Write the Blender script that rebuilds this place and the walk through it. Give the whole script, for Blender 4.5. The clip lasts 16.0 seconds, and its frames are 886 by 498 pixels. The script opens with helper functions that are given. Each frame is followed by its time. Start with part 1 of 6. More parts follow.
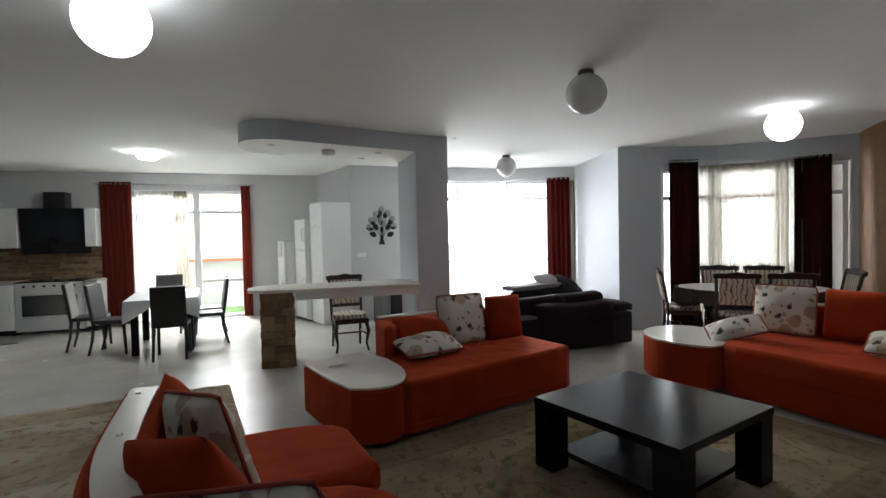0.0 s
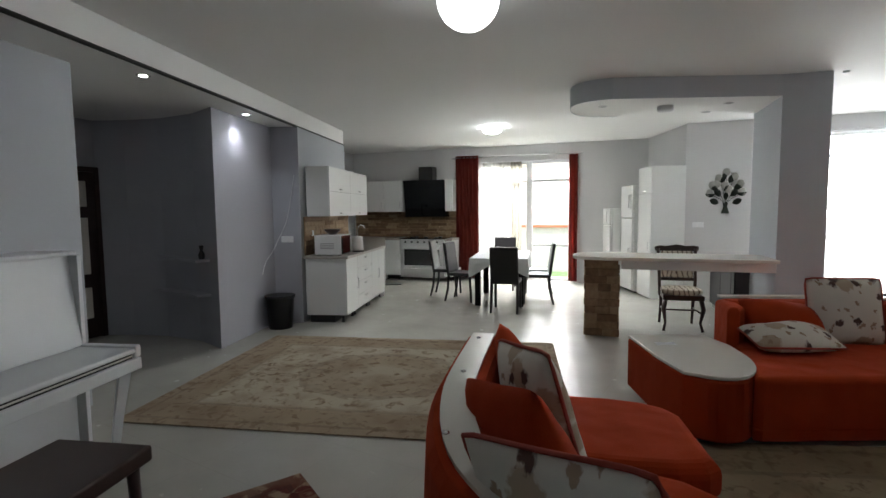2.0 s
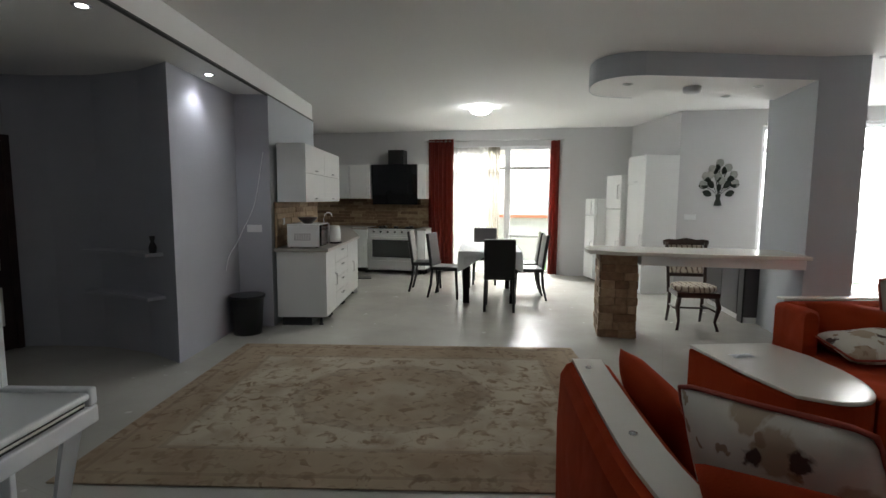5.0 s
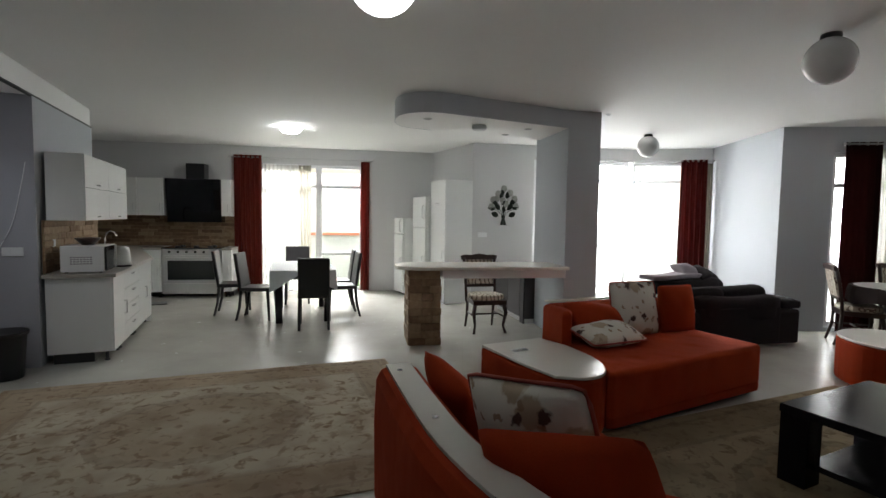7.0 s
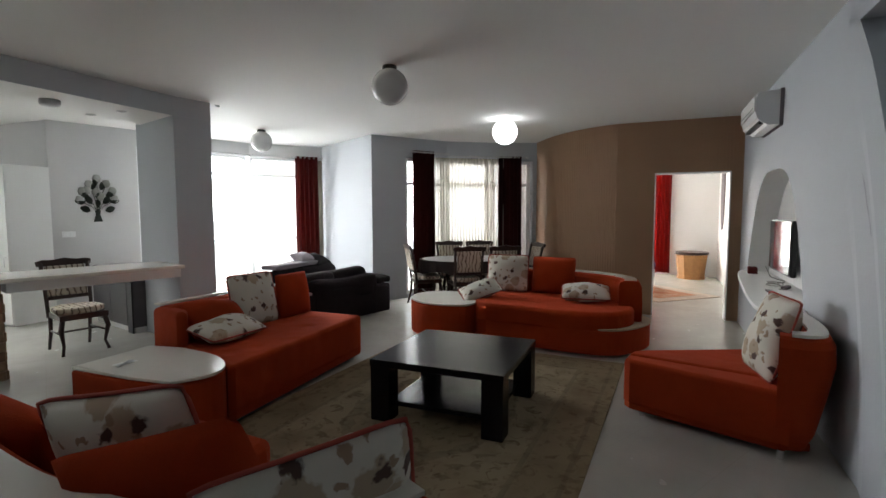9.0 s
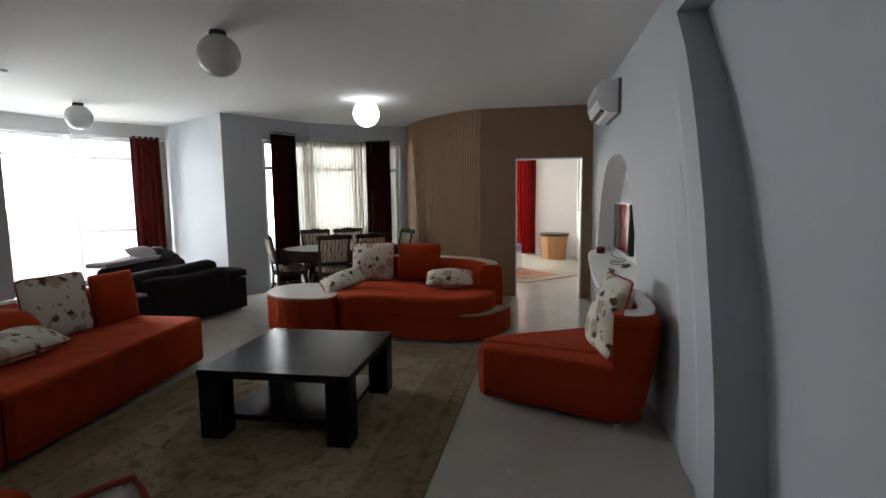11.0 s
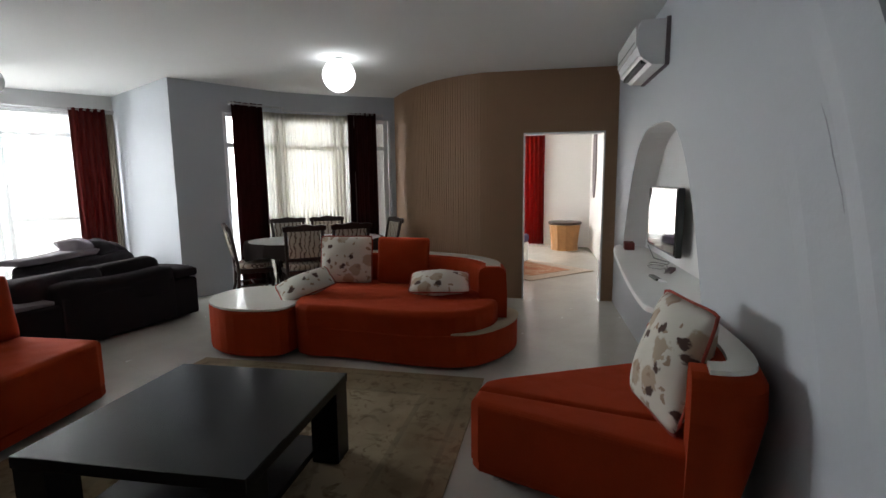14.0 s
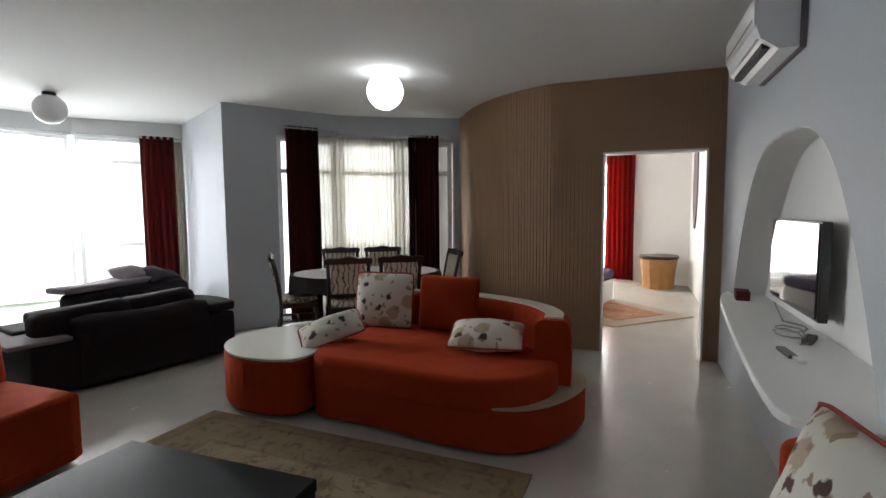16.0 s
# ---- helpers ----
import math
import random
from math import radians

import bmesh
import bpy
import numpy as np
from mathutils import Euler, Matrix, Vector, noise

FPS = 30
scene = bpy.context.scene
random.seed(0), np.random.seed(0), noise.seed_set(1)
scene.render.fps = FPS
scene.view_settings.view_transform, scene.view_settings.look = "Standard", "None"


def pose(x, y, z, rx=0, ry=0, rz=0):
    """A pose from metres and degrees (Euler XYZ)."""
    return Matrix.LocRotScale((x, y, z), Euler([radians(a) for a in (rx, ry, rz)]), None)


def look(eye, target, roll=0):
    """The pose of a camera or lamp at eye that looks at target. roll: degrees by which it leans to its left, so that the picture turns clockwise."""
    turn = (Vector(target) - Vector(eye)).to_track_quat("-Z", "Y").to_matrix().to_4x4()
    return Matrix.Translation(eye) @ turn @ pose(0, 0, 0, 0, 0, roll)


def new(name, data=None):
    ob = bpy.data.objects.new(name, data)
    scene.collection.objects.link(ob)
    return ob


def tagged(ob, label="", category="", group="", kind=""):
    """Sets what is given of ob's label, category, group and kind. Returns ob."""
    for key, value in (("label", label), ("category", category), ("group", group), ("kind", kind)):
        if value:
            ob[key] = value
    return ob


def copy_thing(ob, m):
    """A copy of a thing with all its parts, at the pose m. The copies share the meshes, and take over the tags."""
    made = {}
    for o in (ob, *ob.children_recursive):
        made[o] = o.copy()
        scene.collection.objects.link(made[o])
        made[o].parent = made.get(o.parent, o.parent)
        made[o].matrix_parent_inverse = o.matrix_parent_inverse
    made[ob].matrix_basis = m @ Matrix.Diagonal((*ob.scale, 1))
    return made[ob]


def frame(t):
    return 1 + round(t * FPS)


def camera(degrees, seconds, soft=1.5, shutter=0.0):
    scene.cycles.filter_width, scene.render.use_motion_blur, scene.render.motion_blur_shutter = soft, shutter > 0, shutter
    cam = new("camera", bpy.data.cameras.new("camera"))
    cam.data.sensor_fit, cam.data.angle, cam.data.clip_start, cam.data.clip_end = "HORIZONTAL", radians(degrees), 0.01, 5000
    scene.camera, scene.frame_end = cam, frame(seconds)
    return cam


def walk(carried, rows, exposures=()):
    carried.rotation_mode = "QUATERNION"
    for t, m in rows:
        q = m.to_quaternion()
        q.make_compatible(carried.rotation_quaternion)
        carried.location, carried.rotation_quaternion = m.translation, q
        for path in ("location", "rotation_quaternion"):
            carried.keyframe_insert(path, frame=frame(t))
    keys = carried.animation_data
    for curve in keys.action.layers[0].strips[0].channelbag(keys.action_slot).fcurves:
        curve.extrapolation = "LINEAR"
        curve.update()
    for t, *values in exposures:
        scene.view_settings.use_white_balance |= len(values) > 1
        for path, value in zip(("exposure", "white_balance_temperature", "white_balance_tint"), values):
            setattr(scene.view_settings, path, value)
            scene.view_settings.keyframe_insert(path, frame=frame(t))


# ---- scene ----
cam = camera(83.9, 16.0)
PATH = [
    (0, (0.378, -0.103, 1.535), (0.969, 1.807, 1.482), -1.2),
    (0.5, (0.368, 0.011, 1.488), (0.493, 2.007, 1.455), -1.2),
    (1, (0.342, 0.054, 1.485), (0.057, 2.033, 1.43), -0.6),
    (1.5, (0.351, 0.052, 1.487), (-0.191, 1.975, 1.382), -0.4),
    (2, (0.332, 0.072, 1.486), (-0.321, 1.957, 1.332), -0.6),
    (2.5, (0.152, 0.118, 1.49), (-0.505, 1.999, 1.313), -1.0),
    (3, (-0.001, 0.184, 1.467), (-0.664, 2.063, 1.291), -1.0),
    (5.5, (-0.606, 0.642, 1.472), (-0.872, 2.614, 1.276), 1.0),
    (6, (-0.621, 0.503, 1.465), (-0.716, 2.494, 1.294), 1.4),
    (6.5, (-0.584, 0.366, 1.464), (-0.515, 2.358, 1.301), 1.0),
    (7, (-0.556, 0.347, 1.517), (-0.221, 2.315, 1.39), 0.9),
    (7.5, (-0.579, 0.304, 1.477), (0.085, 2.187, 1.372), 0.2),
    (8, (-0.574, 0.241, 1.468), (0.434, 1.964, 1.346), 0.1),
    (8.5, (-0.559, 0.196, 1.487), (0.754, 1.7, 1.368), 0.2),
    (9, (-0.519, 0.16, 1.531), (1.029, 1.418, 1.383), -0.1),
    (9.5, (-0.489, 0.115, 1.497), (1.222, 1.138, 1.334), -0.4),
    (10, (-0.438, 0.033, 1.533), (1.345, 0.92, 1.345), -0.3),
    (12.5, (0.399, 0.245, 1.531), (2.189, 1.106, 1.304), -0.8),
    (13, (0.564, 0.321, 1.511), (2.335, 1.215, 1.257), -0.1),
    (13.5, (0.813, 0.399, 1.521), (2.582, 1.295, 1.261), -0.4),
    (14, (1.025, 0.481, 1.509), (2.802, 1.358, 1.239), -0.6),
    (14.5, (1.26, 0.532, 1.523), (3.0, 1.485, 1.269), -0.2),
    (15, (1.486, 0.547, 1.518), (3.21, 1.53, 1.273), -0.0),
    (15.5, (1.727, 0.587, 1.532), (3.459, 1.564, 1.317), -0.9),
    (16, (1.93, 0.606, 1.525), (3.533, 1.79, 1.364), -0.4),
]
EXPOSURES = [(0, 0.57, 6550, 10), (1.5, 0.64, 6650, 10), (2.5, 0.82, 6750, 10), (3, 0.62, 6800, 10), (5.5, 0.52, 6800, 10), (7, 0.44, 6780, 10), (8, 0.34, 6750, 10), (9, 0.58, 6700, 10), (10, 0.38, 6650, 10), (12.5, 0.31, 6600, 10), (14.5, 0.3, 6600, 10), (16, 0.36, 6600, 10)]
walk(cam, [(t, look(eye, target, roll)) for t, eye, target, roll in PATH], EXPOSURES)

# ---- light ----
world = bpy.data.worlds.new("sky")
scene.world = world
world.use_nodes = True
wn = world.node_tree.nodes
sky = wn.new("ShaderNodeTexSky")
sky.sky_type, sky.sun_disc, sky.sun_elevation, sky.sun_rotation = "NISHITA", False, radians(40), radians(30)
sky.air_density, sky.dust_density = 1.0, 4.0
world.node_tree.links.new(sky.outputs[0], wn["Background"].inputs[0])
wn["Background"].inputs[1].default_value = 0.15


def lamp(name, kind, m, energy, colour=(1, 1, 1), size=None, size_y=None, radius=None):
    data = bpy.data.lights.new(name, kind)
    data.energy, data.color = energy, colour
    if size:
        data.shape, data.size, data.size_y = "RECTANGLE", size, size_y
    if radius:
        data.shadow_soft_size = radius
    ob = new(name, data)
    ob.matrix_world = m
    return ob


SKYLIGHT = (0.93, 0.97, 1.0)
sun = lamp("sun", "SUN", look((20, 30, 25), (3, 5, 0)), 1.0, (1, 0.96, 0.9))
sun.data.angle = radians(15)
lamp("skylight_kitchen", "AREA", look((-1.4, 12.7, 3.7), (-1.4, 9.2, 0.5)), 980, SKYLIGHT, 3.0, 1.8)
lamp("skylight_living", "AREA", look((4.0, 9.9, 2.4), (3.7, 6.2, 0.0)), 262, SKYLIGHT, 2.6, 2.4)
lamp("skylight_dining", "AREA", look((7.95, 6.75, 2.0), (5.4, 3.9, 0.6)), 165, SKYLIGHT, 2.2, 2.3)
lamp("skylight_bedroom", "AREA", look((12.43, 4.45, 1.35), (8.6, 2.6, 0.7)), 135, (1, 0.97, 0.93), 1.6, 2.2)

for x, y, power in ((-3.29, 3.15, 0.3), (-3.65, 4.75, 10.0)):
    spot = lamp("downlight_beam", "SPOT", look((x, y, 2.585), (x, y + 0.01, 0.0)), power, (0.85, 0.92, 1.0), radius=0.03)
    spot.data.spot_size, spot.data.spot_blend = radians(125), 0.8

# ---- materials ----


def shade(name, base, rough=0.6, metal=0.0, vary=0.06, scale=3.0, fine=60.0, bump=0.02, sheen=0.0, spec=0.5, fold=0.0, tuft=0.0):
    """A plain painted, woven or cast surface: two scales of variation and a fine relief."""
    m = bpy.data.materials.new(name)
    m.use_nodes = True
    n, l = m.node_tree.nodes, m.node_tree.links
    b = n["Principled BSDF"]
    b.inputs["Metallic"].default_value = metal
    b.inputs["Specular IOR Level"].default_value = spec
    co = n.new("ShaderNodeTexCoord")
    big, small = n.new("ShaderNodeTexNoise"), n.new("ShaderNodeTexNoise")
    big.inputs["Scale"].default_value, small.inputs["Scale"].default_value = scale, fine
    big.inputs["Detail"].default_value, small.inputs["Detail"].default_value = 4, 3
    l.new(co.outputs["Object"], big.inputs["Vector"])
    l.new(co.outputs["Object"], small.inputs["Vector"])
    mix = n.new("ShaderNodeMix")
    mix.data_type = "RGBA"
    mix.inputs[6].default_value = (*[c * (1 - vary) for c in base], 1)
    mix.inputs[7].default_value = (*[min(1, c * (1 + vary)) for c in base], 1)
    add = n.new("ShaderNodeMath")
    add.operation = "MULTIPLY_ADD"
    add.inputs[1].default_value = 0.35
    l.new(small.outputs["Fac"], add.inputs[0])
    half = n.new("ShaderNodeMath")
    half.operation = "MULTIPLY"
    half.inputs[1].default_value = 0.65
    l.new(big.outputs["Fac"], half.inputs[0])
    l.new(half.outputs[0], add.inputs[2])
    l.new(add.outputs[0], mix.inputs[0])
    l.new(mix.outputs[2], b.inputs["Base Color"])
    rr = n.new("ShaderNodeMapRange")
    dr = 0.06 * min(1, rough)
    rr.inputs["To Min"].default_value, rr.inputs["To Max"].default_value = max(0.02, rough - dr), min(1, rough + dr)
    l.new(big.outputs["Fac"], rr.inputs["Value"])
    l.new(rr.outputs[0], b.inputs["Roughness"])
    if bump:
        bp = n.new("ShaderNodeBump")
        bp.inputs["Strength"].default_value, bp.inputs["Distance"].default_value = min(1, bump * 10), bump * 0.1
        l.new(small.outputs["Fac"], bp.inputs["Height"])
        l.new(bp.outputs[0], b.inputs["Normal"])
        if fold:
            wr, b2 = n.new("ShaderNodeTexNoise"), n.new("ShaderNodeBump")
            wr.inputs["Scale"].default_value, wr.inputs["Detail"].default_value, wr.inputs["Distortion"].default_value = 5.5, 1, 0.3
            b2.inputs["Strength"].default_value, b2.inputs["Distance"].default_value = 0.6, fold
            l.new(co.outputs["Object"], wr.inputs["Vector"])
            l.new(wr.outputs["Fac"], b2.inputs["Height"])
            l.new(bp.outputs[0], b2.inputs["Normal"])
            l.new(b2.outputs[0], b.inputs["Normal"])
            if tuft:
                vo, vr, b3 = n.new("ShaderNodeTexVoronoi"), n.new("ShaderNodeMapRange"), n.new("ShaderNodeBump")
                vo.inputs["Scale"].default_value, vo.inputs["Randomness"].default_value = 3.2, 0.35
                vr.interpolation_type = "SMOOTHSTEP"
                vr.inputs["From Max"].default_value = 0.42
                b3.inputs["Strength"].default_value, b3.inputs["Distance"].default_value = 0.8, tuft
                l.new(co.outputs["Object"], vo.inputs["Vector"])
                l.new(vo.outputs["Distance"], vr.inputs["Value"])
                l.new(vr.outputs[0], b3.inputs["Height"])
                l.new(b2.outputs[0], b3.inputs["Normal"])
                l.new(b3.outputs[0], b.inputs["Normal"])
    if sheen:
        b.inputs["Sheen Weight"].default_value, b.inputs["Sheen Roughness"].default_value = sheen, 0.45
        b.inputs["Sheen Tint"].default_value = (*[0.06 + 0.94 * c / max(base) for c in base], 1)
    return m


def glowing(name, colour, strength):
    m = bpy.data.materials.new(name)
    m.use_nodes = True
    b = m.node_tree.nodes["Principled BSDF"]
    b.inputs["Base Color"].default_value = (*colour, 1)
    b.inputs["Emission Color"].default_value = (*colour, 1)
    b.inputs["Emission Strength"].default_value = strength
    return m


def clear_glass():
    m = bpy.data.materials.new("window_glass")
    m.use_nodes = True
    b = m.node_tree.nodes["Principled BSDF"]
    b.inputs["Transmission Weight"].default_value, b.inputs["Roughness"].default_value, b.inputs["IOR"].default_value = 1, 0, 1.05
    return m


def sheer_cloth(name, colour, density):
    m = bpy.data.materials.new(name)
    m.use_nodes = True
    n, l = m.node_tree.nodes, m.node_tree.links
    n.remove(n["Principled BSDF"])
    tr, tl, df = n.new("ShaderNodeBsdfTransparent"), n.new("ShaderNodeBsdfTranslucent"), n.new("ShaderNodeBsdfDiffuse")
    tl.inputs[0].default_value = df.inputs[0].default_value = (*colour, 1)
    a, b = n.new("ShaderNodeMixShader"), n.new("ShaderNodeMixShader")
    a.inputs[0].default_value = 0.4
    l.new(tl.outputs[0], a.inputs[1])
    l.new(df.outputs[0], a.inputs[2])
    weave = n.new("ShaderNodeTexNoise")
    weave.inputs["Scale"].default_value = 60
    rng = n.new("ShaderNodeMapRange")
    rng.inputs["To Min"].default_value, rng.inputs["To Max"].default_value = density - 0.05, density + 0.05
    l.new(weave.outputs["Fac"], rng.inputs["Value"])
    l.new(rng.outputs[0], b.inputs[0])
    l.new(tr.outputs[0], b.inputs[1])
    l.new(a.outputs[0], b.inputs[2])
    l.new(b.outputs[0], n["Material Output"].inputs[0])
    return m


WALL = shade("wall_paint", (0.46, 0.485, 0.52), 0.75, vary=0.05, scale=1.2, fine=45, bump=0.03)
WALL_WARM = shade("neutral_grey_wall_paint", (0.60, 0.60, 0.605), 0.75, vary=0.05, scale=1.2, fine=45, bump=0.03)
# darker copy of the wall grey; the dimness of the hall is in its colour
WALL_SHADED = shade("shaded_wall_paint", (0.40, 0.405, 0.45), 0.7, vary=0.07, scale=1.5, fine=45, bump=0.03)
WHITE_WALL = shade("white_wall_paint", (0.84, 0.84, 0.83), 0.8, vary=0.03, scale=1.5, fine=45, bump=0.02)
CEIL = shade("ceiling_paint", (0.82, 0.82, 0.81), 0.85, vary=0.03, scale=0.8, fine=60, bump=0.02)
WHITE = shade("white_lacquer", (0.78, 0.79, 0.78), 0.25, vary=0.02, scale=2, fine=30, bump=0.0)
CREAM = shade("cream_gloss_board", (0.72, 0.70, 0.64), 0.22, vary=0.04, scale=3, fine=40, bump=0.0)
PIANO = shade("white_piano_lacquer", (0.70, 0.72, 0.735), 0.36, vary=0.02, bump=0.0)
ORANGE = shade("orange_velour", (0.32, 0.037, 0.009), 0.9, vary=0.22, scale=6, fine=140, bump=0.03, spec=0.1, fold=0.02, sheen=0.25)
ORANGE_SEAT = shade("tufted_orange_velour", (0.34, 0.039, 0.009), 0.9, vary=0.22, scale=6, fine=140, bump=0.04, spec=0.1, sheen=0.3, fold=0.022, tuft=0.022)
PIPING = shade("rust_piping", (0.32, 0.05, 0.03), 0.8, vary=0.1, bump=0.02)
BLACKWOOD = shade("black_brown_laminate", (0.010, 0.009, 0.010), 0.22, vary=0.15, scale=9, fine=60, bump=0.0, spec=0.15)
DARKWOOD = shade("dark_stained_wood", (0.035, 0.016, 0.012), 0.35, vary=0.3, scale=14, fine=90, bump=0.02)
BLACK = shade("black_plastic", (0.012, 0.012, 0.013), 0.35, vary=0.1, bump=0.01)
BLACKGLASS = shade("black_glass", (0.006, 0.006, 0.007), 0.06, vary=0.05, bump=0.0)
CHROME = shade("chrome", (0.75, 0.75, 0.76), 0.18, 1.0, vary=0.03, bump=0.0)
STEEL = shade("brushed_steel", (0.55, 0.55, 0.56), 0.32, 1.0, vary=0.06, scale=20, bump=0.01)
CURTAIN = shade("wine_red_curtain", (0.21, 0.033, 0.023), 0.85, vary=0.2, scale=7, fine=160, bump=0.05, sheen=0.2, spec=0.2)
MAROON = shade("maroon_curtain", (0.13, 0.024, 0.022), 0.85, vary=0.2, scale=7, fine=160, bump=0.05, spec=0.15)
# backlit shade of the dining curtains is put into this near-black red
WINE_BACKLIT = shade("backlit_wine_curtain", (0.048, 0.010, 0.009), 0.85, vary=0.2, scale=7, fine=160, bump=0.05, spec=0.15)
GREYCAB = shade("dark_grey_laminate", (0.07, 0.065, 0.07), 0.4, vary=0.08, bump=0.0)
PURPLE = shade("purple_blanket", (0.11, 0.085, 0.16), 0.9, vary=0.2, scale=8, fine=120, bump=0.05)
SCREEN = shade("television_glass", (0.01, 0.01, 0.012), 0.05, vary=0.0, bump=0.0)
RED = shade("bright_red_curtain", (0.25, 0.012, 0.010), 0.85, vary=0.15, scale=7, fine=160, bump=0.05, spec=0.2)
GREYFAB = shade("charcoal_fabric", (0.020, 0.015, 0.017), 0.9, vary=0.25, scale=8, fine=160, bump=0.06, spec=0.15)
GREYLIGHT = shade("grey_mauve_fabric", (0.22, 0.19, 0.205), 0.9, vary=0.15, scale=8, fine=160, bump=0.05, spec=0.2)
CLOTH = shade("white_tablecloth", (0.74, 0.75, 0.76), 0.8, vary=0.05, scale=8, fine=120, bump=0.03)
PVC = shade("white_pvc", (0.80, 0.81, 0.82), 0.35, vary=0.02, bump=0.0)
SHEER = sheer_cloth("white_sheer", (0.62, 0.61, 0.585), 0.80)
SHEER_CREAM = sheer_cloth("cream_sheer", (0.36, 0.335, 0.285), 0.96)
SHEER_THIN = sheer_cloth("thin_white_sheer", (0.80, 0.81, 0.80), 0.17)
BEIGE = shade("beige_felt_board", (0.46, 0.37, 0.27), 0.8, vary=0.15, scale=7, fine=120, bump=0.03, spec=0.2)
PLASTER = shade("weathered_garden_plaster", (0.50, 0.49, 0.47), 0.9, vary=0.15, scale=1.5, fine=30, bump=0.05)
UNDERCLOTH = shade("dark_brown_undercloth", (0.035, 0.022, 0.020), 0.8, vary=0.2, scale=8, fine=120, bump=0.03)
GLASS = clear_glass()
LIT_FLAT = glowing("lit_flat_diffuser", (0.92, 0.97, 1.0), 37.0)
LIT = glowing("lit_opal_glass", (0.92, 0.97, 1.0), 3.6)
OPAL = shade("opal_glass_unlit", (0.62, 0.62, 0.61), 0.12, vary=0.02, bump=0.0)
SPOT = glowing("lit_downlight", (0.85, 0.9, 1.0), 25.0)
TREEWOOD = shade("varnished_log", (0.42, 0.20, 0.07), 0.45, vary=0.35, scale=9, fine=40, bump=0.05)
GREEN = shade("grass_green", (0.07, 0.13, 0.04), 0.9, vary=0.35, scale=5, fine=50, bump=0.1)
TERRA = shade("terracotta_coping", (0.38, 0.12, 0.06), 0.7, vary=0.1)
LEAF = shade("dark_metal_leaf", (0.035, 0.045, 0.035), 0.45, 0.3, vary=0.3, scale=30)
PETAL = shade("pale_grey_petal", (0.33, 0.33, 0.31), 0.5, vary=0.1, scale=30)


def tree(m):
    return m.node_tree.nodes, m.node_tree.links, m.node_tree.nodes["Principled BSDF"]


def ramp(n, *stops):
    r = n.new("ShaderNodeValToRGB")
    e = r.color_ramp.elements
    while len(e) < len(stops):
        e.new(0.5)
    for k, (p, c) in enumerate(stops):
        e[k].position, e[k].color = p, (*c, 1)
    return r


def floor_tiles():
    """Large pale polished porcelain: cloudy tone, hairline joints, a damp sheen."""
    m = bpy.data.materials.new("polished_porcelain")
    m.use_nodes = True
    n, l, b = tree(m)
    co = n.new("ShaderNodeTexCoord")
    no = n.new("ShaderNodeTexNoise")
    no.inputs["Scale"].default_value, no.inputs["Detail"].default_value = 1.6, 6
    l.new(co.outputs["Object"], no.inputs["Vector"])
    r = ramp(n, (0.3, (0.44, 0.425, 0.385)), (0.7, (0.52, 0.505, 0.46)))
    l.new(no.outputs["Fac"], r.inputs[0])
    br = n.new("ShaderNodeTexBrick")
    br.offset = 0
    br.inputs["Scale"].default_value = 1.0
    br.inputs["Brick Width"].default_value = br.inputs["Row Height"].default_value = 0.6
    br.inputs["Mortar Size"].default_value = 0.0015
    br.inputs["Color1"].default_value = br.inputs["Color2"].default_value = (1, 1, 1, 1)
    br.inputs["Mortar"].default_value = (0.89, 0.89, 0.87, 1)
    mp = n.new("ShaderNodeMapping")
    mp.inputs["Rotation"].default_value = (0, 0, radians(12))
    l.new(co.outputs["Object"], mp.inputs[0])
    l.new(mp.outputs[0], br.inputs["Vector"])
    mu = n.new("ShaderNodeMix")
    mu.data_type, mu.blend_type = "RGBA", "MULTIPLY"
    mu.inputs[0].default_value = 1
    l.new(r.outputs[0], mu.inputs[6])
    l.new(br.outputs["Color"], mu.inputs[7])
    l.new(mu.outputs[2], b.inputs["Base Color"])
    sm = n.new("ShaderNodeTexNoise")
    sm.inputs["Scale"].default_value, sm.inputs["Detail"].default_value = 7, 5
    l.new(co.outputs["Object"], sm.inputs["Vector"])
    mr = n.new("ShaderNodeMapRange")
    mr.inputs["To Min"].default_value, mr.inputs["To Max"].default_value = 0.16, 0.32
    l.new(sm.outputs["Fac"], mr.inputs["Value"])
    l.new(mr.outputs[0], b.inputs["Roughness"])
    bp = n.new("ShaderNodeBump")
    bp.inputs["Strength"].default_value, bp.inputs["Distance"].default_value = 0.15, 0.002
    l.new(sm.outputs["Fac"], bp.inputs["Height"])
    l.new(bp.outputs[0], b.inputs["Normal"])
    return m


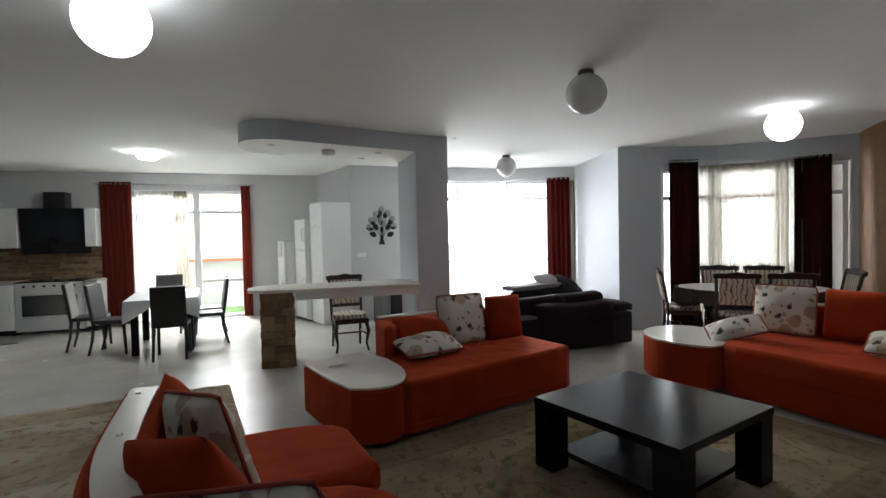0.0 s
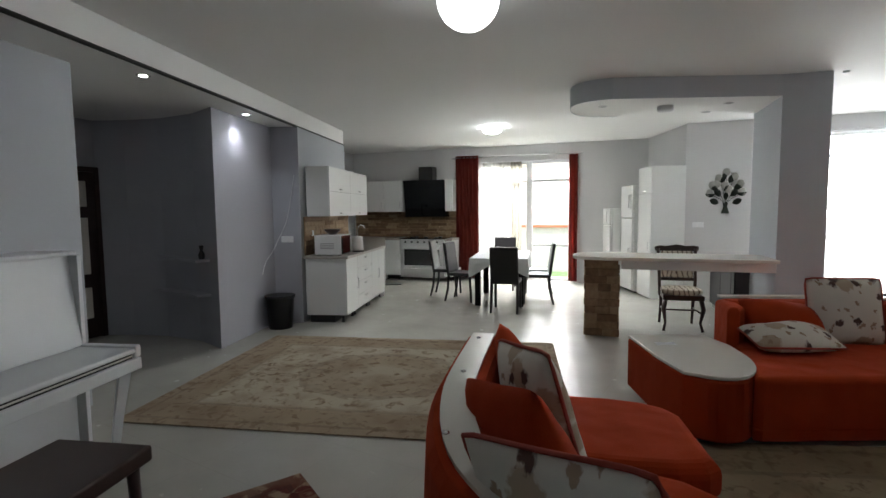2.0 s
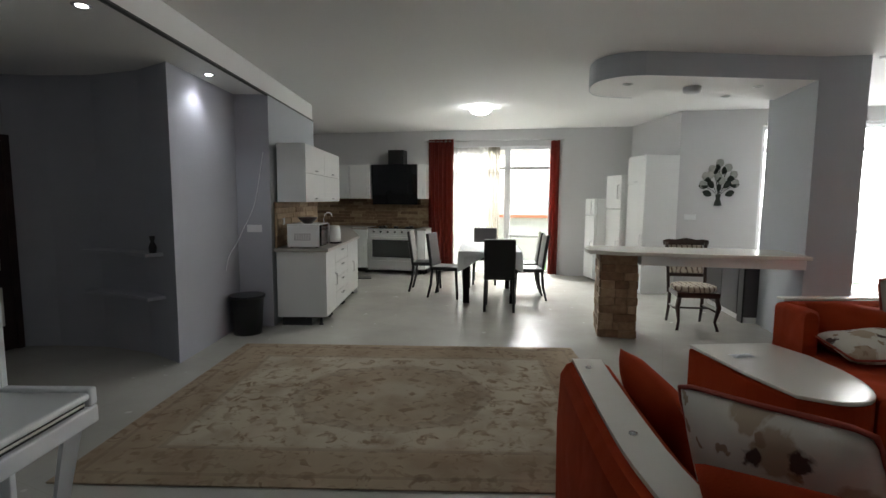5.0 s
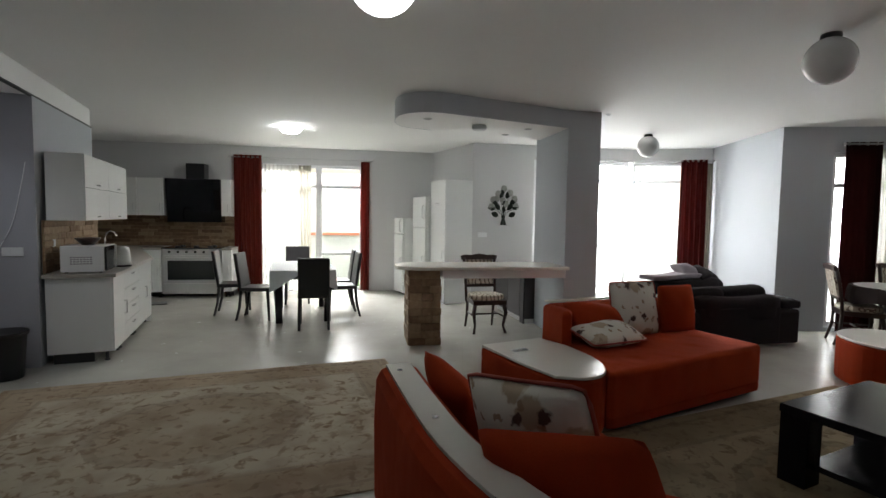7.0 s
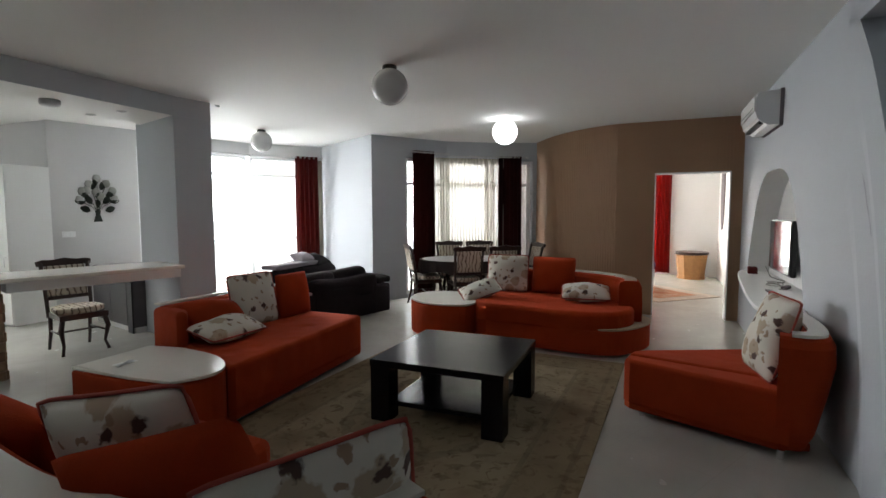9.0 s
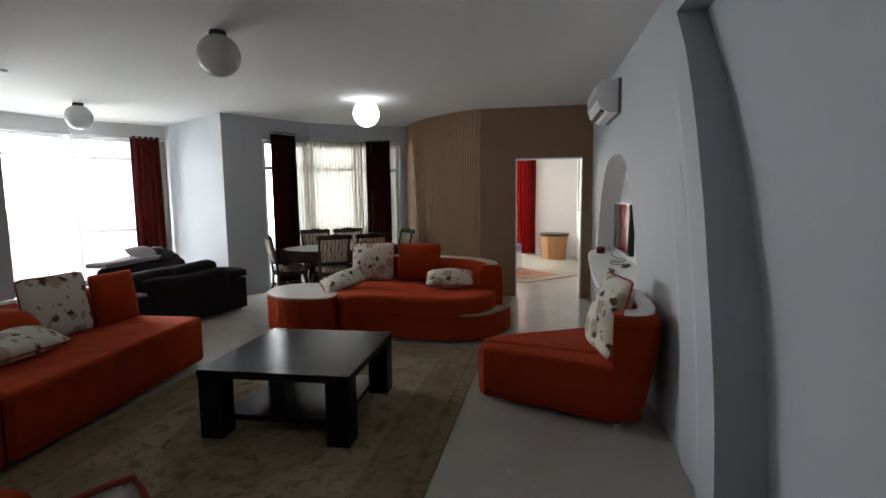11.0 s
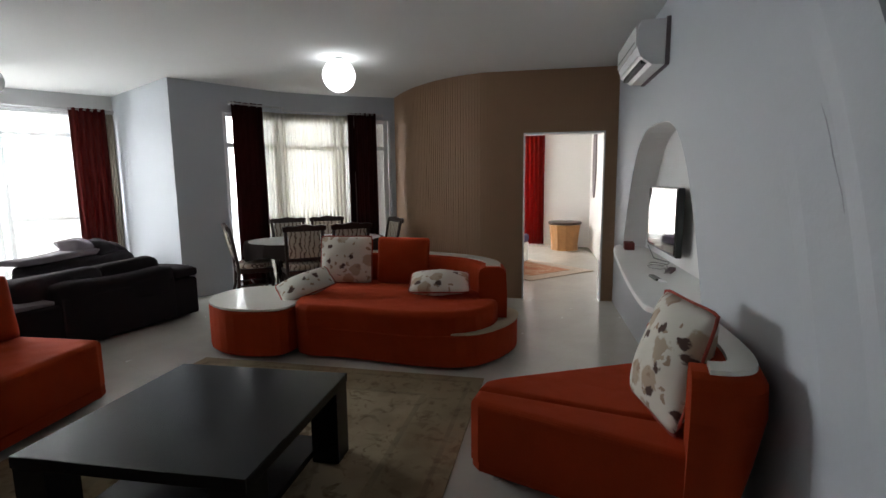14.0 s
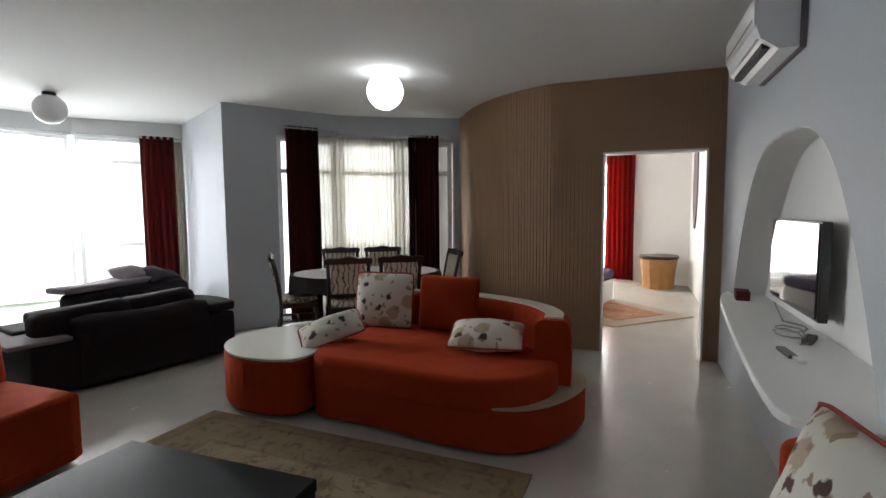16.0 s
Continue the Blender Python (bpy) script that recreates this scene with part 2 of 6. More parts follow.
def floral():
    """Off-white cotton with scattered brown leaves and beige roses."""
    m = bpy.data.materials.new("floral_cotton")
    m.use_nodes = True
    n, l, b = tree(m)
    co = n.new("ShaderNodeTexCoord")
    no = n.new("ShaderNodeTexNoise")
    no.inputs["Scale"].default_value, no.inputs["Detail"].default_value = 24, 3
    warp = n.new("ShaderNodeVectorMath")
    warp.operation = "MULTIPLY_ADD"
    warp.inputs[1].default_value = (0.085, 0.085, 0.0)
    sp, cb, info, far = n.new("ShaderNodeSeparateXYZ"), n.new("ShaderNodeCombineXYZ"), n.new("ShaderNodeObjectInfo"), n.new("ShaderNodeVectorMath")
    l.new(co.outputs["Object"], sp.inputs[0])
    l.new(sp.outputs[0], cb.inputs[0])
    l.new(sp.outputs[2], cb.inputs[1])
    far.operation = "MULTIPLY_ADD"
    far.inputs[1].default_value = (17.0, 11.0, 0.0)
    l.new(info.outputs["Random"], far.inputs[0])
    l.new(cb.outputs[0], far.inputs[2])
    l.new(far.outputs[0], no.inputs["Vector"])
    l.new(no.outputs["Color"], warp.inputs[0])
    l.new(far.outputs[0], warp.inputs[2])
    last = None
    base = n.new("ShaderNodeRGB")
    base.outputs[0].default_value = (0.66, 0.63, 0.56, 1)
    last = base.outputs[0]
    for sc, thr, col, off in ((4.6, 0.27, (0.44, 0.345, 0.25), 0.0), (11.0, 0.16, (0.34, 0.24, 0.165), 8.1), (6.4, 0.16, (0.085, 0.045, 0.036), 3.7)):
        vo = n.new("ShaderNodeTexVoronoi")
        vo.voronoi_dimensions = "2D"
        vo.inputs["Scale"].default_value = sc
        sh = n.new("ShaderNodeVectorMath")
        sh.operation = "ADD"
        sh.inputs[1].default_value = (off, off * 0.7, off * 1.3)
        l.new(warp.outputs[0], sh.inputs[0])
        l.new(sh.outputs[0], vo.inputs["Vector"])
        lt = n.new("ShaderNodeMapRange")
        lt.inputs["From Min"].default_value, lt.inputs["From Max"].default_value = thr + 0.03, thr - 0.03
        l.new(vo.outputs["Distance"], lt.inputs["Value"])
        pick = n.new("ShaderNodeMath")
        pick.operation = "GREATER_THAN"
        pick.inputs[1].default_value = 0.30
        sep = n.new("ShaderNodeSeparateColor")
        l.new(vo.outputs["Color"], sep.inputs[0])
        l.new(sep.outputs[0], pick.inputs[0])
        mul = n.new("ShaderNodeMath")
        mul.operation = "MULTIPLY"
        l.new(lt.outputs[0], mul.inputs[0])
        l.new(pick.outputs[0], mul.inputs[1])
        mx = n.new("ShaderNodeMix")
        mx.data_type = "RGBA"
        mx.inputs[7].default_value = (*col, 1)
        l.new(mul.outputs[0], mx.inputs[0])
        l.new(last, mx.inputs[6])
        last = mx.outputs[2]
    l.new(last, b.inputs["Base Color"])
    b.inputs["Roughness"].default_value = 0.85
    return m


def striped_cloth():
    """Beige upholstery with dark wavy stripes."""
    m = bpy.data.materials.new("striped_upholstery")
    m.use_nodes = True
    n, l, b = tree(m)
    co = n.new("ShaderNodeTexCoord")
    wv = n.new("ShaderNodeTexWave")
    wv.inputs["Scale"].default_value, wv.inputs["Distortion"].default_value, wv.inputs["Detail Scale"].default_value = 5.5, 5.0, 2.2
    l.new(co.outputs["Object"], wv.inputs["Vector"])
    r = ramp(n, (0.0, (0.10, 0.065, 0.05)), (0.05, (0.15, 0.10, 0.08)), (0.13, (0.47, 0.41, 0.33)), (1.0, (0.58, 0.52, 0.43)))
    l.new(wv.outputs["Fac"], r.inputs[0])
    l.new(r.outputs[0], b.inputs["Base Color"])
    b.inputs["Roughness"].default_value = 0.8
    return m


def carpet(name, w, h, field, border, motif, dark):
    """A worn oriental rug: border band with guard lines, central medallion, scrolling motifs, faded wear."""
    m = bpy.data.materials.new(name)
    m.use_nodes = True
    n, l, b = tree(m)
    co = n.new("ShaderNodeTexCoord")
    sep = n.new("ShaderNodeSeparateXYZ")
    l.new(co.outputs["Object"], sep.inputs[0])

    def math_(op, a, c=None, d=None):
        q = n.new("ShaderNodeMath")
        q.operation = op
        for k, v in enumerate((a, c, d)):
            if v is None:
                continue
            if isinstance(v, (int, float)):
                q.inputs[k].default_value = v
            else:
                l.new(v, q.inputs[k])
        return q.outputs[0]

    ax, ay = math_("ABSOLUTE", sep.outputs[0]), math_("ABSOLUTE", sep.outputs[1])
    ex, ey = math_("SUBTRACT", w / 2, ax), math_("SUBTRACT", h / 2, ay)
    edge = math_("MINIMUM", ex, ey)
    rad = math_("SQRT", math_("ADD", math_("POWER", math_("DIVIDE", sep.outputs[0], w * 0.22), 2.0), math_("POWER", math_("DIVIDE", sep.outputs[1], h * 0.24), 2.0)))
    no = n.new("ShaderNodeTexNoise")
    no.inputs["Scale"].default_value, no.inputs["Detail"].default_value = 9, 5
    l.new(co.outputs["Object"], no.inputs["Vector"])
    mir = n.new("ShaderNodeCombineXYZ")
    l.new(ax, mir.inputs[0])
    l.new(ay, mir.inputs[1])
    no2 = n.new("ShaderNodeTexNoise")
    no2.inputs["Scale"].default_value, no2.inputs["Detail"].default_value = 5, 3
    l.new(mir.outputs[0], no2.inputs["Vector"])

    def soft(value, lo, hi):
        q = n.new("ShaderNodeMapRange")
        q.interpolation_type = "SMOOTHSTEP"
        q.inputs["From Min"].default_value, q.inputs["From Max"].default_value = lo, hi
        l.new(value, q.inputs["Value"])
        return q.outputs[0]

    leafy, bloom = n.new("ShaderNodeTexNoise"), n.new("ShaderNodeTexVoronoi")
    leafy.inputs["Scale"].default_value, leafy.inputs["Detail"].default_value, leafy.inputs["Distortion"].default_value = 11, 3, 1.0
    bloom.inputs["Scale"].default_value = 5.5
    l.new(mir.outputs[0], leafy.inputs["Vector"])
    l.new(mir.outputs[0], bloom.inputs["Vector"])
    flower = math_("MULTIPLY", soft(bloom.outputs["Distance"], 0.34, 0.18), math_("ADD", math_("MULTIPLY", math_("SINE", math_("MULTIPLY", bloom.outputs["Distance"], 24.0)), 0.5), 0.5))
    scroll = math_("MAXIMUM", math_("MULTIPLY", soft(leafy.outputs["Fac"], 0.52, 0.64), 0.95), math_("MULTIPLY", flower, 0.75))
    medal = soft(math_("ADD", rad, math_("MULTIPLY", no2.outputs["Fac"], 0.5)), 1.35, 1.05)
    medal_ring = math_("LESS_THAN", math_("ABSOLUTE", math_("SUBTRACT", math_("ADD", rad, math_("MULTIPLY", no2.outputs["Fac"], 0.35)), 1.15)), 0.07)
    band = soft(math_("ADD", edge, math_("MULTIPLY", no.outputs["Fac"], 0.12)), 0.50, 0.38)
    line1 = math_("LESS_THAN", math_("ABSOLUTE", math_("SUBTRACT", edge, 0.38)), 0.018)
    line2 = math_("LESS_THAN", math_("ABSOLUTE", math_("SUBTRACT", edge, 0.10)), 0.015)

    def mixin(a, c, f):
        q = n.new("ShaderNodeMix")
        q.data_type = "RGBA"
        for k, v in ((0, f), (6, a), (7, c)):
            if isinstance(v, tuple):
                q.inputs[k].default_value = (*v, 1)
            else:
                l.new(v, q.inputs[k])
        return q.outputs[2]

    wear = n.new("ShaderNodeMapRange")
    wear.inputs["From Min"].default_value, wear.inputs["From Max"].default_value = 0.35, 0.65
    wear.inputs["To Min"].default_value, wear.inputs["To Max"].default_value = 0.35, 1.0
    l.new(no.outputs["Fac"], wear.inputs["Value"])
    pend = soft(math_("SQRT", math_("ADD", math_("POWER", math_("DIVIDE", math_("SUBTRACT", ax, w * 0.185), 0.13), 2.0), math_("POWER", math_("DIVIDE", ay, 0.07), 2.0))), 1.25, 0.6)
    inner = soft(math_("ADD", rad, math_("MULTIPLY", no2.outputs["Fac"], 0.4)), 0.75, 0.5)
    c = mixin(field, border, math_("MULTIPLY", medal, 0.65))
    c = mixin(c, field, math_("MULTIPLY", inner, 0.5))
    c = mixin(c, border, math_("MULTIPLY", band, 0.85))
    worn = n.new("ShaderNodeTexNoise")
    worn.inputs["Scale"].default_value, worn.inputs["Detail"].default_value = 2.6, 6
    l.new(co.outputs["Object"], worn.inputs["Vector"])
    c = mixin(c, motif, math_("MULTIPLY", soft(worn.outputs["Fac"], 0.42, 0.72), 0.55))
    c = mixin(c, motif, math_("MULTIPLY", scroll, wear.outputs[0]))
    c = mixin(c, dark, math_("MULTIPLY", math_("MAXIMUM", math_("MAXIMUM", line1, line2), math_("MAXIMUM", medal_ring, pend)), math_("MULTIPLY", wear.outputs[0], 0.38)))
    fuzz = n.new("ShaderNodeTexNoise")
    fuzz.inputs["Scale"].default_value, fuzz.inputs["Detail"].default_value = 220, 2
    l.new(co.outputs["Object"], fuzz.inputs["Vector"])
    l.new(c, b.inputs["Base Color"])
    bp = n.new("ShaderNodeBump")
    bp.inputs["Strength"].default_value, bp.inputs["Distance"].default_value = 0.5, 0.004
    l.new(fuzz.outputs["Fac"], bp.inputs["Height"])
    l.new(bp.outputs[0], b.inputs["Normal"])
    b.inputs["Roughness"].default_value, b.inputs["Specular IOR Level"].default_value = 0.95, 0.1
    return m


def stone_cladding():
    m = bpy.data.materials.new("rough_brown_stone")
    m.use_nodes = True
    n, l, b = tree(m)
    info, co = n.new("ShaderNodeObjectInfo"), n.new("ShaderNodeTexCoord")
    no = n.new("ShaderNodeTexNoise")
    no.inputs["Scale"].default_value, no.inputs["Detail"].default_value = 16, 8
    l.new(co.outputs["Object"], no.inputs["Vector"])
    ad = n.new("ShaderNodeMath")
    ad.operation = "MULTIPLY_ADD"
    ad.inputs[1].default_value = 0.5
    l.new(info.outputs["Random"], ad.inputs[0])
    sc = n.new("ShaderNodeMath")
    sc.operation = "MULTIPLY"
    sc.inputs[1].default_value = 0.62
    l.new(no.outputs["Fac"], sc.inputs[0])
    l.new(sc.outputs[0], ad.inputs[2])
    r = ramp(n, (0.1, (0.10, 0.055, 0.03)), (0.45, (0.22, 0.13, 0.07)), (0.75, (0.36, 0.25, 0.15)), (1.0, (0.46, 0.36, 0.24)))
    l.new(ad.outputs[0], r.inputs[0])
    l.new(r.outputs[0], b.inputs["Base Color"])
    bp = n.new("ShaderNodeBump")
    bp.inputs["Strength"].default_value, bp.inputs["Distance"].default_value = 0.7, 0.01
    l.new(no.outputs["Fac"], bp.inputs["Height"])
    l.new(bp.outputs[0], b.inputs["Normal"])
    b.inputs["Roughness"].default_value = 0.7
    return m


FLOOR = floor_tiles()
FLORAL = floral()
STRIPED = striped_cloth()
STONE = stone_cladding()
BROWNSLAT = shade("brown_slat_panel", (0.37, 0.226, 0.134), 0.6, vary=0.1, scale=5, fine=50, bump=0.02)
WORKTOP = shade("grey_stone_worktop", (0.36, 0.33, 0.30), 0.3, vary=0.25, scale=20, fine=160, bump=0.0)

# ---- mesh helpers ----


def part(name, bm, material, parent=None, label="", m=None, smooth=False):
    """Links a bmesh as one mesh object, under a thing or a part if one is given."""
    bmesh.ops.recalc_face_normals(bm, faces=bm.faces)
    me = bpy.data.meshes.new(name)
    bm.to_mesh(me)
    bm.free()
    if smooth:
        for p in me.polygons:
            p.use_smooth = True
    me.materials.append(material)
    ob = new(name, me)
    if parent:
        ob.parent = parent
    if m:
        ob.matrix_basis = m
    if label:
        ob["label"] = label
    return ob


def thing(name, m, label, category, group="", kind=""):
    """An Empty at the base of a thing that has parts."""
    ob = new(name)
    ob.empty_display_size = 0.1
    ob.matrix_basis = m
    return tagged(ob, label, category, group, kind)


def at(x, y, z=0.0, turn=0.0):
    return pose(x, y, z, 0, 0, turn)


def box(x0, x1, y0, y1, z0, z1, bevel=0.0, seg=2, bm=None):
    bm = bm or bmesh.new()
    made = bmesh.ops.create_cube(bm, size=1)["verts"]
    for v in made:
        v.co = Vector(((x0 + x1) / 2 + v.co.x * (x1 - x0), (y0 + y1) / 2 + v.co.y * (y1 - y0), (z0 + z1) / 2 + v.co.z * (z1 - z0)))
    if bevel:
        bmesh.ops.bevel(bm, geom=list({e for v in made for e in v.link_edges}), offset=bevel, segments=seg, affect="EDGES", profile=0.5)
    return bm


def prism(pts, z0, z1, bevel=0.0, seg=2, bm=None):
    """A polygon in plan, raised from z0 to z1."""
    bm = bm or bmesh.new()
    lo = [bm.verts.new((x, y, z0)) for x, y in pts]
    hi = [bm.verts.new((x, y, z1)) for x, y in pts]
    k = len(pts)
    fs = [bm.faces.new(lo), bm.faces.new(hi)]
    for i in range(k):
        fs.append(bm.faces.new((lo[i], lo[(i + 1) % k], hi[(i + 1) % k], hi[i])))
    if bevel:
        bmesh.ops.recalc_face_normals(bm, faces=fs)
        rim = {e for f in fs[:2] for e in f.edges}
        bmesh.ops.bevel(bm, geom=list(rim), offset=bevel, segments=seg, affect="EDGES", profile=0.5)
    return bm


def block(pts, z0, z1, bevel=0.03, seg=4):
    """A polygon in plan raised from z0 to z1, rounded along its top rim and a little at its upright edges."""
    bm = prism(pts, z0, z1)
    bmesh.ops.recalc_face_normals(bm, faces=bm.faces)
    rim = [e for e in bm.edges if all(v.co.z > z1 - 1e-6 for v in e.verts)]
    bmesh.ops.bevel(bm, geom=rim, offset=bevel, segments=seg, affect="EDGES", profile=0.5)
    return bm


def lathe(profile, n=24, bm=None, x=0, y=0):
    """Turns (radius, z) pairs about the upright through x, y."""
    bm = bm or bmesh.new()
    rings = []
    for r, z in profile:
        rings.append([bm.verts.new((x + max(r, 1e-4) * math.cos(2 * math.pi * i / n), y + max(r, 1e-4) * math.sin(2 * math.pi * i / n), z)) for i in range(n)])
    for a, c in zip(rings, rings[1:]):
        for i in range(n):
            bm.faces.new((a[i], a[(i + 1) % n], c[(i + 1) % n], c[i]))
    bm.faces.new(rings[0])
    bm.faces.new(rings[-1])
    return bm


def tube(pts, r, n=8, bm=None):
    """A round bar along a line of points."""
    bm = bm or bmesh.new()
    pts = [Vector(p) for p in pts]
    rings = []
    for i, p in enumerate(pts):
        d = (pts[min(i + 1, len(pts) - 1)] - pts[max(i - 1, 0)]).normalized()
        u = d.cross(Vector((0.3, 0.2, 1) if abs(d.z) < 0.9 else (1, 0.1, 0))).normalized()
        v = d.cross(u)
        rr = r[i] if isinstance(r, (list, tuple)) else r
        rings.append([bm.verts.new(p + rr * (math.cos(2 * math.pi * k / n) * u + math.sin(2 * math.pi * k / n) * v)) for k in range(n)])
    for a, c in zip(rings, rings[1:]):
        for k in range(n):
            bm.faces.new((a[k], a[(k + 1) % n], c[(k + 1) % n], c[k]))
    bm.faces.new(rings[0])
    bm.faces.new(rings[-1])
    return bm


def smoothed(pts, rounds=2, closed=False):
    """Cuts the corners of a line in plan (Chaikin)."""
    for _ in range(rounds):
        out = [] if closed else [pts[0]]
        k = len(pts)
        for i in range(k if closed else k - 1):
            a, c = pts[i], pts[(i + 1) % k]
            out += [tuple(0.75 * p + 0.25 * q for p, q in zip(a, c)), tuple(0.25 * p + 0.75 * q for p, q in zip(a, c))]
        if not closed:
            out.append(pts[-1])
        pts = out
    return pts


def offset_line(pts, d):
    """The line moved by d to its left."""
    out = []
    for i, p in enumerate(pts):
        a, c = Vector(pts[max(i - 1, 0)]), Vector(pts[min(i + 1, len(pts) - 1)])
        t = (c - a).normalized()
        out.append((p[0] - t.y * d, p[1] + t.x * d))
    return out


def strip(pts, d0, d1):
    """The band between two offsets of a line, as a polygon."""
    return offset_line(pts, d0) + offset_line(pts, d1)[::-1]


def sweep(line, profile):
    """An upright cross-section of (offset to the left, z) pairs carried along a line in plan."""
    bm = bmesh.new()
    rings = []
    for i, p in enumerate(line):
        a, c = Vector(line[max(i - 1, 0)]), Vector(line[min(i + 1, len(line) - 1)])
        t = (c - a).normalized()
        rings.append([bm.verts.new((p[0] - t.y * d, p[1] + t.x * d, z)) for d, z in profile])
    k = len(profile)
    for a, c in zip(rings, rings[1:]):
        for i in range(k):
            bm.faces.new((a[i], a[(i + 1) % k], c[(i + 1) % k], c[i]))
    bm.faces.new(rings[0])
    bm.faces.new(rings[-1])
    return bm


def wall(name, pts, thick, z0, z1, material, label, holes=(), kind="structure"):
    """A wall along a line in plan, thick to its left; holes: (start, end, sill, head) along its length."""
    bm = bmesh.new()
    total = 0.0
    for a, c in zip(pts, pts[1:]):
        a, c = Vector(a), Vector(c)
        length, t = (c - a).length, (c - a).normalized()
        nrm = Vector((-t.y, t.x))
        cuts = sorted({0.0, length, *[min(max(h - total, 0), length) for q in holes for h in q[:2]]})
        for s, e in zip(cuts, cuts[1:]):
            if e - s < 1e-5:
                continue
            mid = total + (s + e) / 2
            spans = [(z0, z1)]
            for h in holes:
                if h[0] < mid < h[1]:
                    spans = [(z0, h[2]), (h[3], z1)]
            for lo, hi in spans:
                if hi - lo > 1e-4:
                    p, q = a + t * s, a + t * e
                    prism([tuple(p), tuple(q), tuple(q + nrm * thick), tuple(p + nrm * thick)], lo, hi, bm=bm)
        total += length
    return tagged(part(name, bm, material), label, "wall", kind=kind)


def pillow(w, h, t, seed=0, n=14):
    """A plump cushion standing in the xz plane, pinched at its corners, base at z 0."""
    rng = random.Random(seed)
    ph = [rng.uniform(0, 6) for _ in range(4)]
    bm = bmesh.new()
    sides = []
    for sgn in (1, -1):
        g = []
        for j in range(n + 1):
            row = []
            for i in range(n + 1):
                u, v = 2 * i / n - 1, 2 * j / n - 1
                puff = 1.12 * max(0.0, (1 - abs(u) ** 2.3)) ** 0.58 * max(0.0, (1 - abs(v) ** 2.3)) ** 0.58
                corner = 1 - 0.055 * abs(u) ** 6 * abs(v) ** 6
                pin = (1 - 0.035 * (1 - u * u) * abs(v) ** 3) * corner
                pinz = (1 - 0.035 * (1 - v * v) * abs(u) ** 3) * corner
                dent = 1 + 0.16 * math.sin(2.3 * u + ph[0]) * math.sin(2.7 * v + ph[1]) + 0.08 * math.sin(6 * u + ph[2]) * math.sin(5 * v + ph[3])
                row.append(bm.verts.new((w / 2 * u * pinz, sgn * t / 2 * puff * dent, h / 2 + h / 2 * v * pin)))
            g.append(row)
        sides.append(g)
        for j in range(n):
            for i in range(n):
                bm.faces.new((g[j][i], g[j][i + 1], g[j + 1][i + 1], g[j + 1][i]))
    bmesh.ops.remove_doubles(bm, verts=bm.verts, dist=1e-5)
    return bm


def cushion(name, m, w, h, t, material, label, seed, piping=True):
    c = thing(name, m, label, "cushion")
    part("cushion_cover", pillow(w, h, t, seed), material, c, smooth=True)
    if piping:
        k = 10
        loop = []
        for (u0, v0), (u1, v1) in (((-1, -1), (1, -1)), ((1, -1), (1, 1)), ((1, 1), (-1, 1)), ((-1, 1), (-1, -1))):
            for i in range(k):
                u, v = u0 + (u1 - u0) * i / k, v0 + (v1 - v0) * i / k
                corner = 1 - 0.055 * abs(u) ** 6 * abs(v) ** 6
                loop.append((w / 2 * u * (1 - 0.035 * (1 - v * v)) * corner, 0, h / 2 + h / 2 * v * (1 - 0.035 * (1 - u * u)) * corner))
        loop.append(loop[0])
        part("piping", tube(loop, 0.008, 6), PIPING, c, "rust red corded edge", smooth=True)
    return c


def drape(pts, z0, z1, depth, folds, seed=0, thick=0.004, flare=0.15):
    """A hanging curtain along a line in plan, with uneven folds."""
    rng = random.Random(seed)
    pts = [Vector(p) for p in pts]
    lens = [(c - a).length for a, c in zip(pts, pts[1:])]
    total = sum(lens)
    per = 8
    k = folds * per
    rows = 9
    amps = [rng.uniform(0.6, 1.2) for _ in range(folds + 1)]
    bm = bmesh.new()
    grid = []
    for j in range(rows + 1):
        f = j / rows
        row = []
        for i in range(k + 1):
            s = total * i / k
            a = 0
            while a < len(lens) - 1 and s > lens[a]:
                s -= lens[a]
                a += 1
            t = (pts[a + 1] - pts[a]).normalized()
            nrm = Vector((-t.y, t.x))
            amp = depth / 2 * amps[i // per] * (0.75 + flare * f + 0.12 * math.sin(3 * f + amps[i // per] * 9))
            p = pts[a] + t * s + nrm * (amp * math.sin(2 * math.pi * i / per + 0.5 * math.sin(4 * f + i * 0.05)))
            row.append(bm.verts.new((p.x, p.y, z1 + (z0 - z1) * f)))
        grid.append(row)
    for j in range(rows):
        for i in range(k):
            bm.faces.new((grid[j][i], grid[j][i + 1], grid[j + 1][i + 1], grid[j + 1][i]))
    if thick:
        bmesh.ops.solidify(bm, geom=bm.faces[:], thickness=thick)
    return bm


def seat_top(pts, z0, z1, bevel=0.05):
    return prism(smoothed(pts, 2, True), z0, z1, bevel, 4)


H = 2.845

# ---- structure ----


def slab(name, pts, z0, z1, material, label, category, bevel=0.0):
    return tagged(part(name, prism(pts, z0, z1, bevel), material), label, category, kind="structure")


slab("ground", [(-150, -150), (150, -150), (150, 150), (-150, 150)], -0.6, -0.15, GREEN, "short green lawn around the house", "ground")
slab("floor", [(-6.6, -3.2), (12.8, -3.2), (12.8, 10.75), (-6.6, 10.75)], -0.14, 0.0, FLOOR, "pale polished porcelain tile floor", "floor")
slab("ceiling", [(-6.6, -3.2), (12.8, -3.2), (12.8, 10.75), (-6.6, 10.75)], H, H + 0.25, CEIL, "smooth white painted ceiling", "ceiling")


def beam_x(y):
    return -2.92 - 0.205 * (y - 2.2)


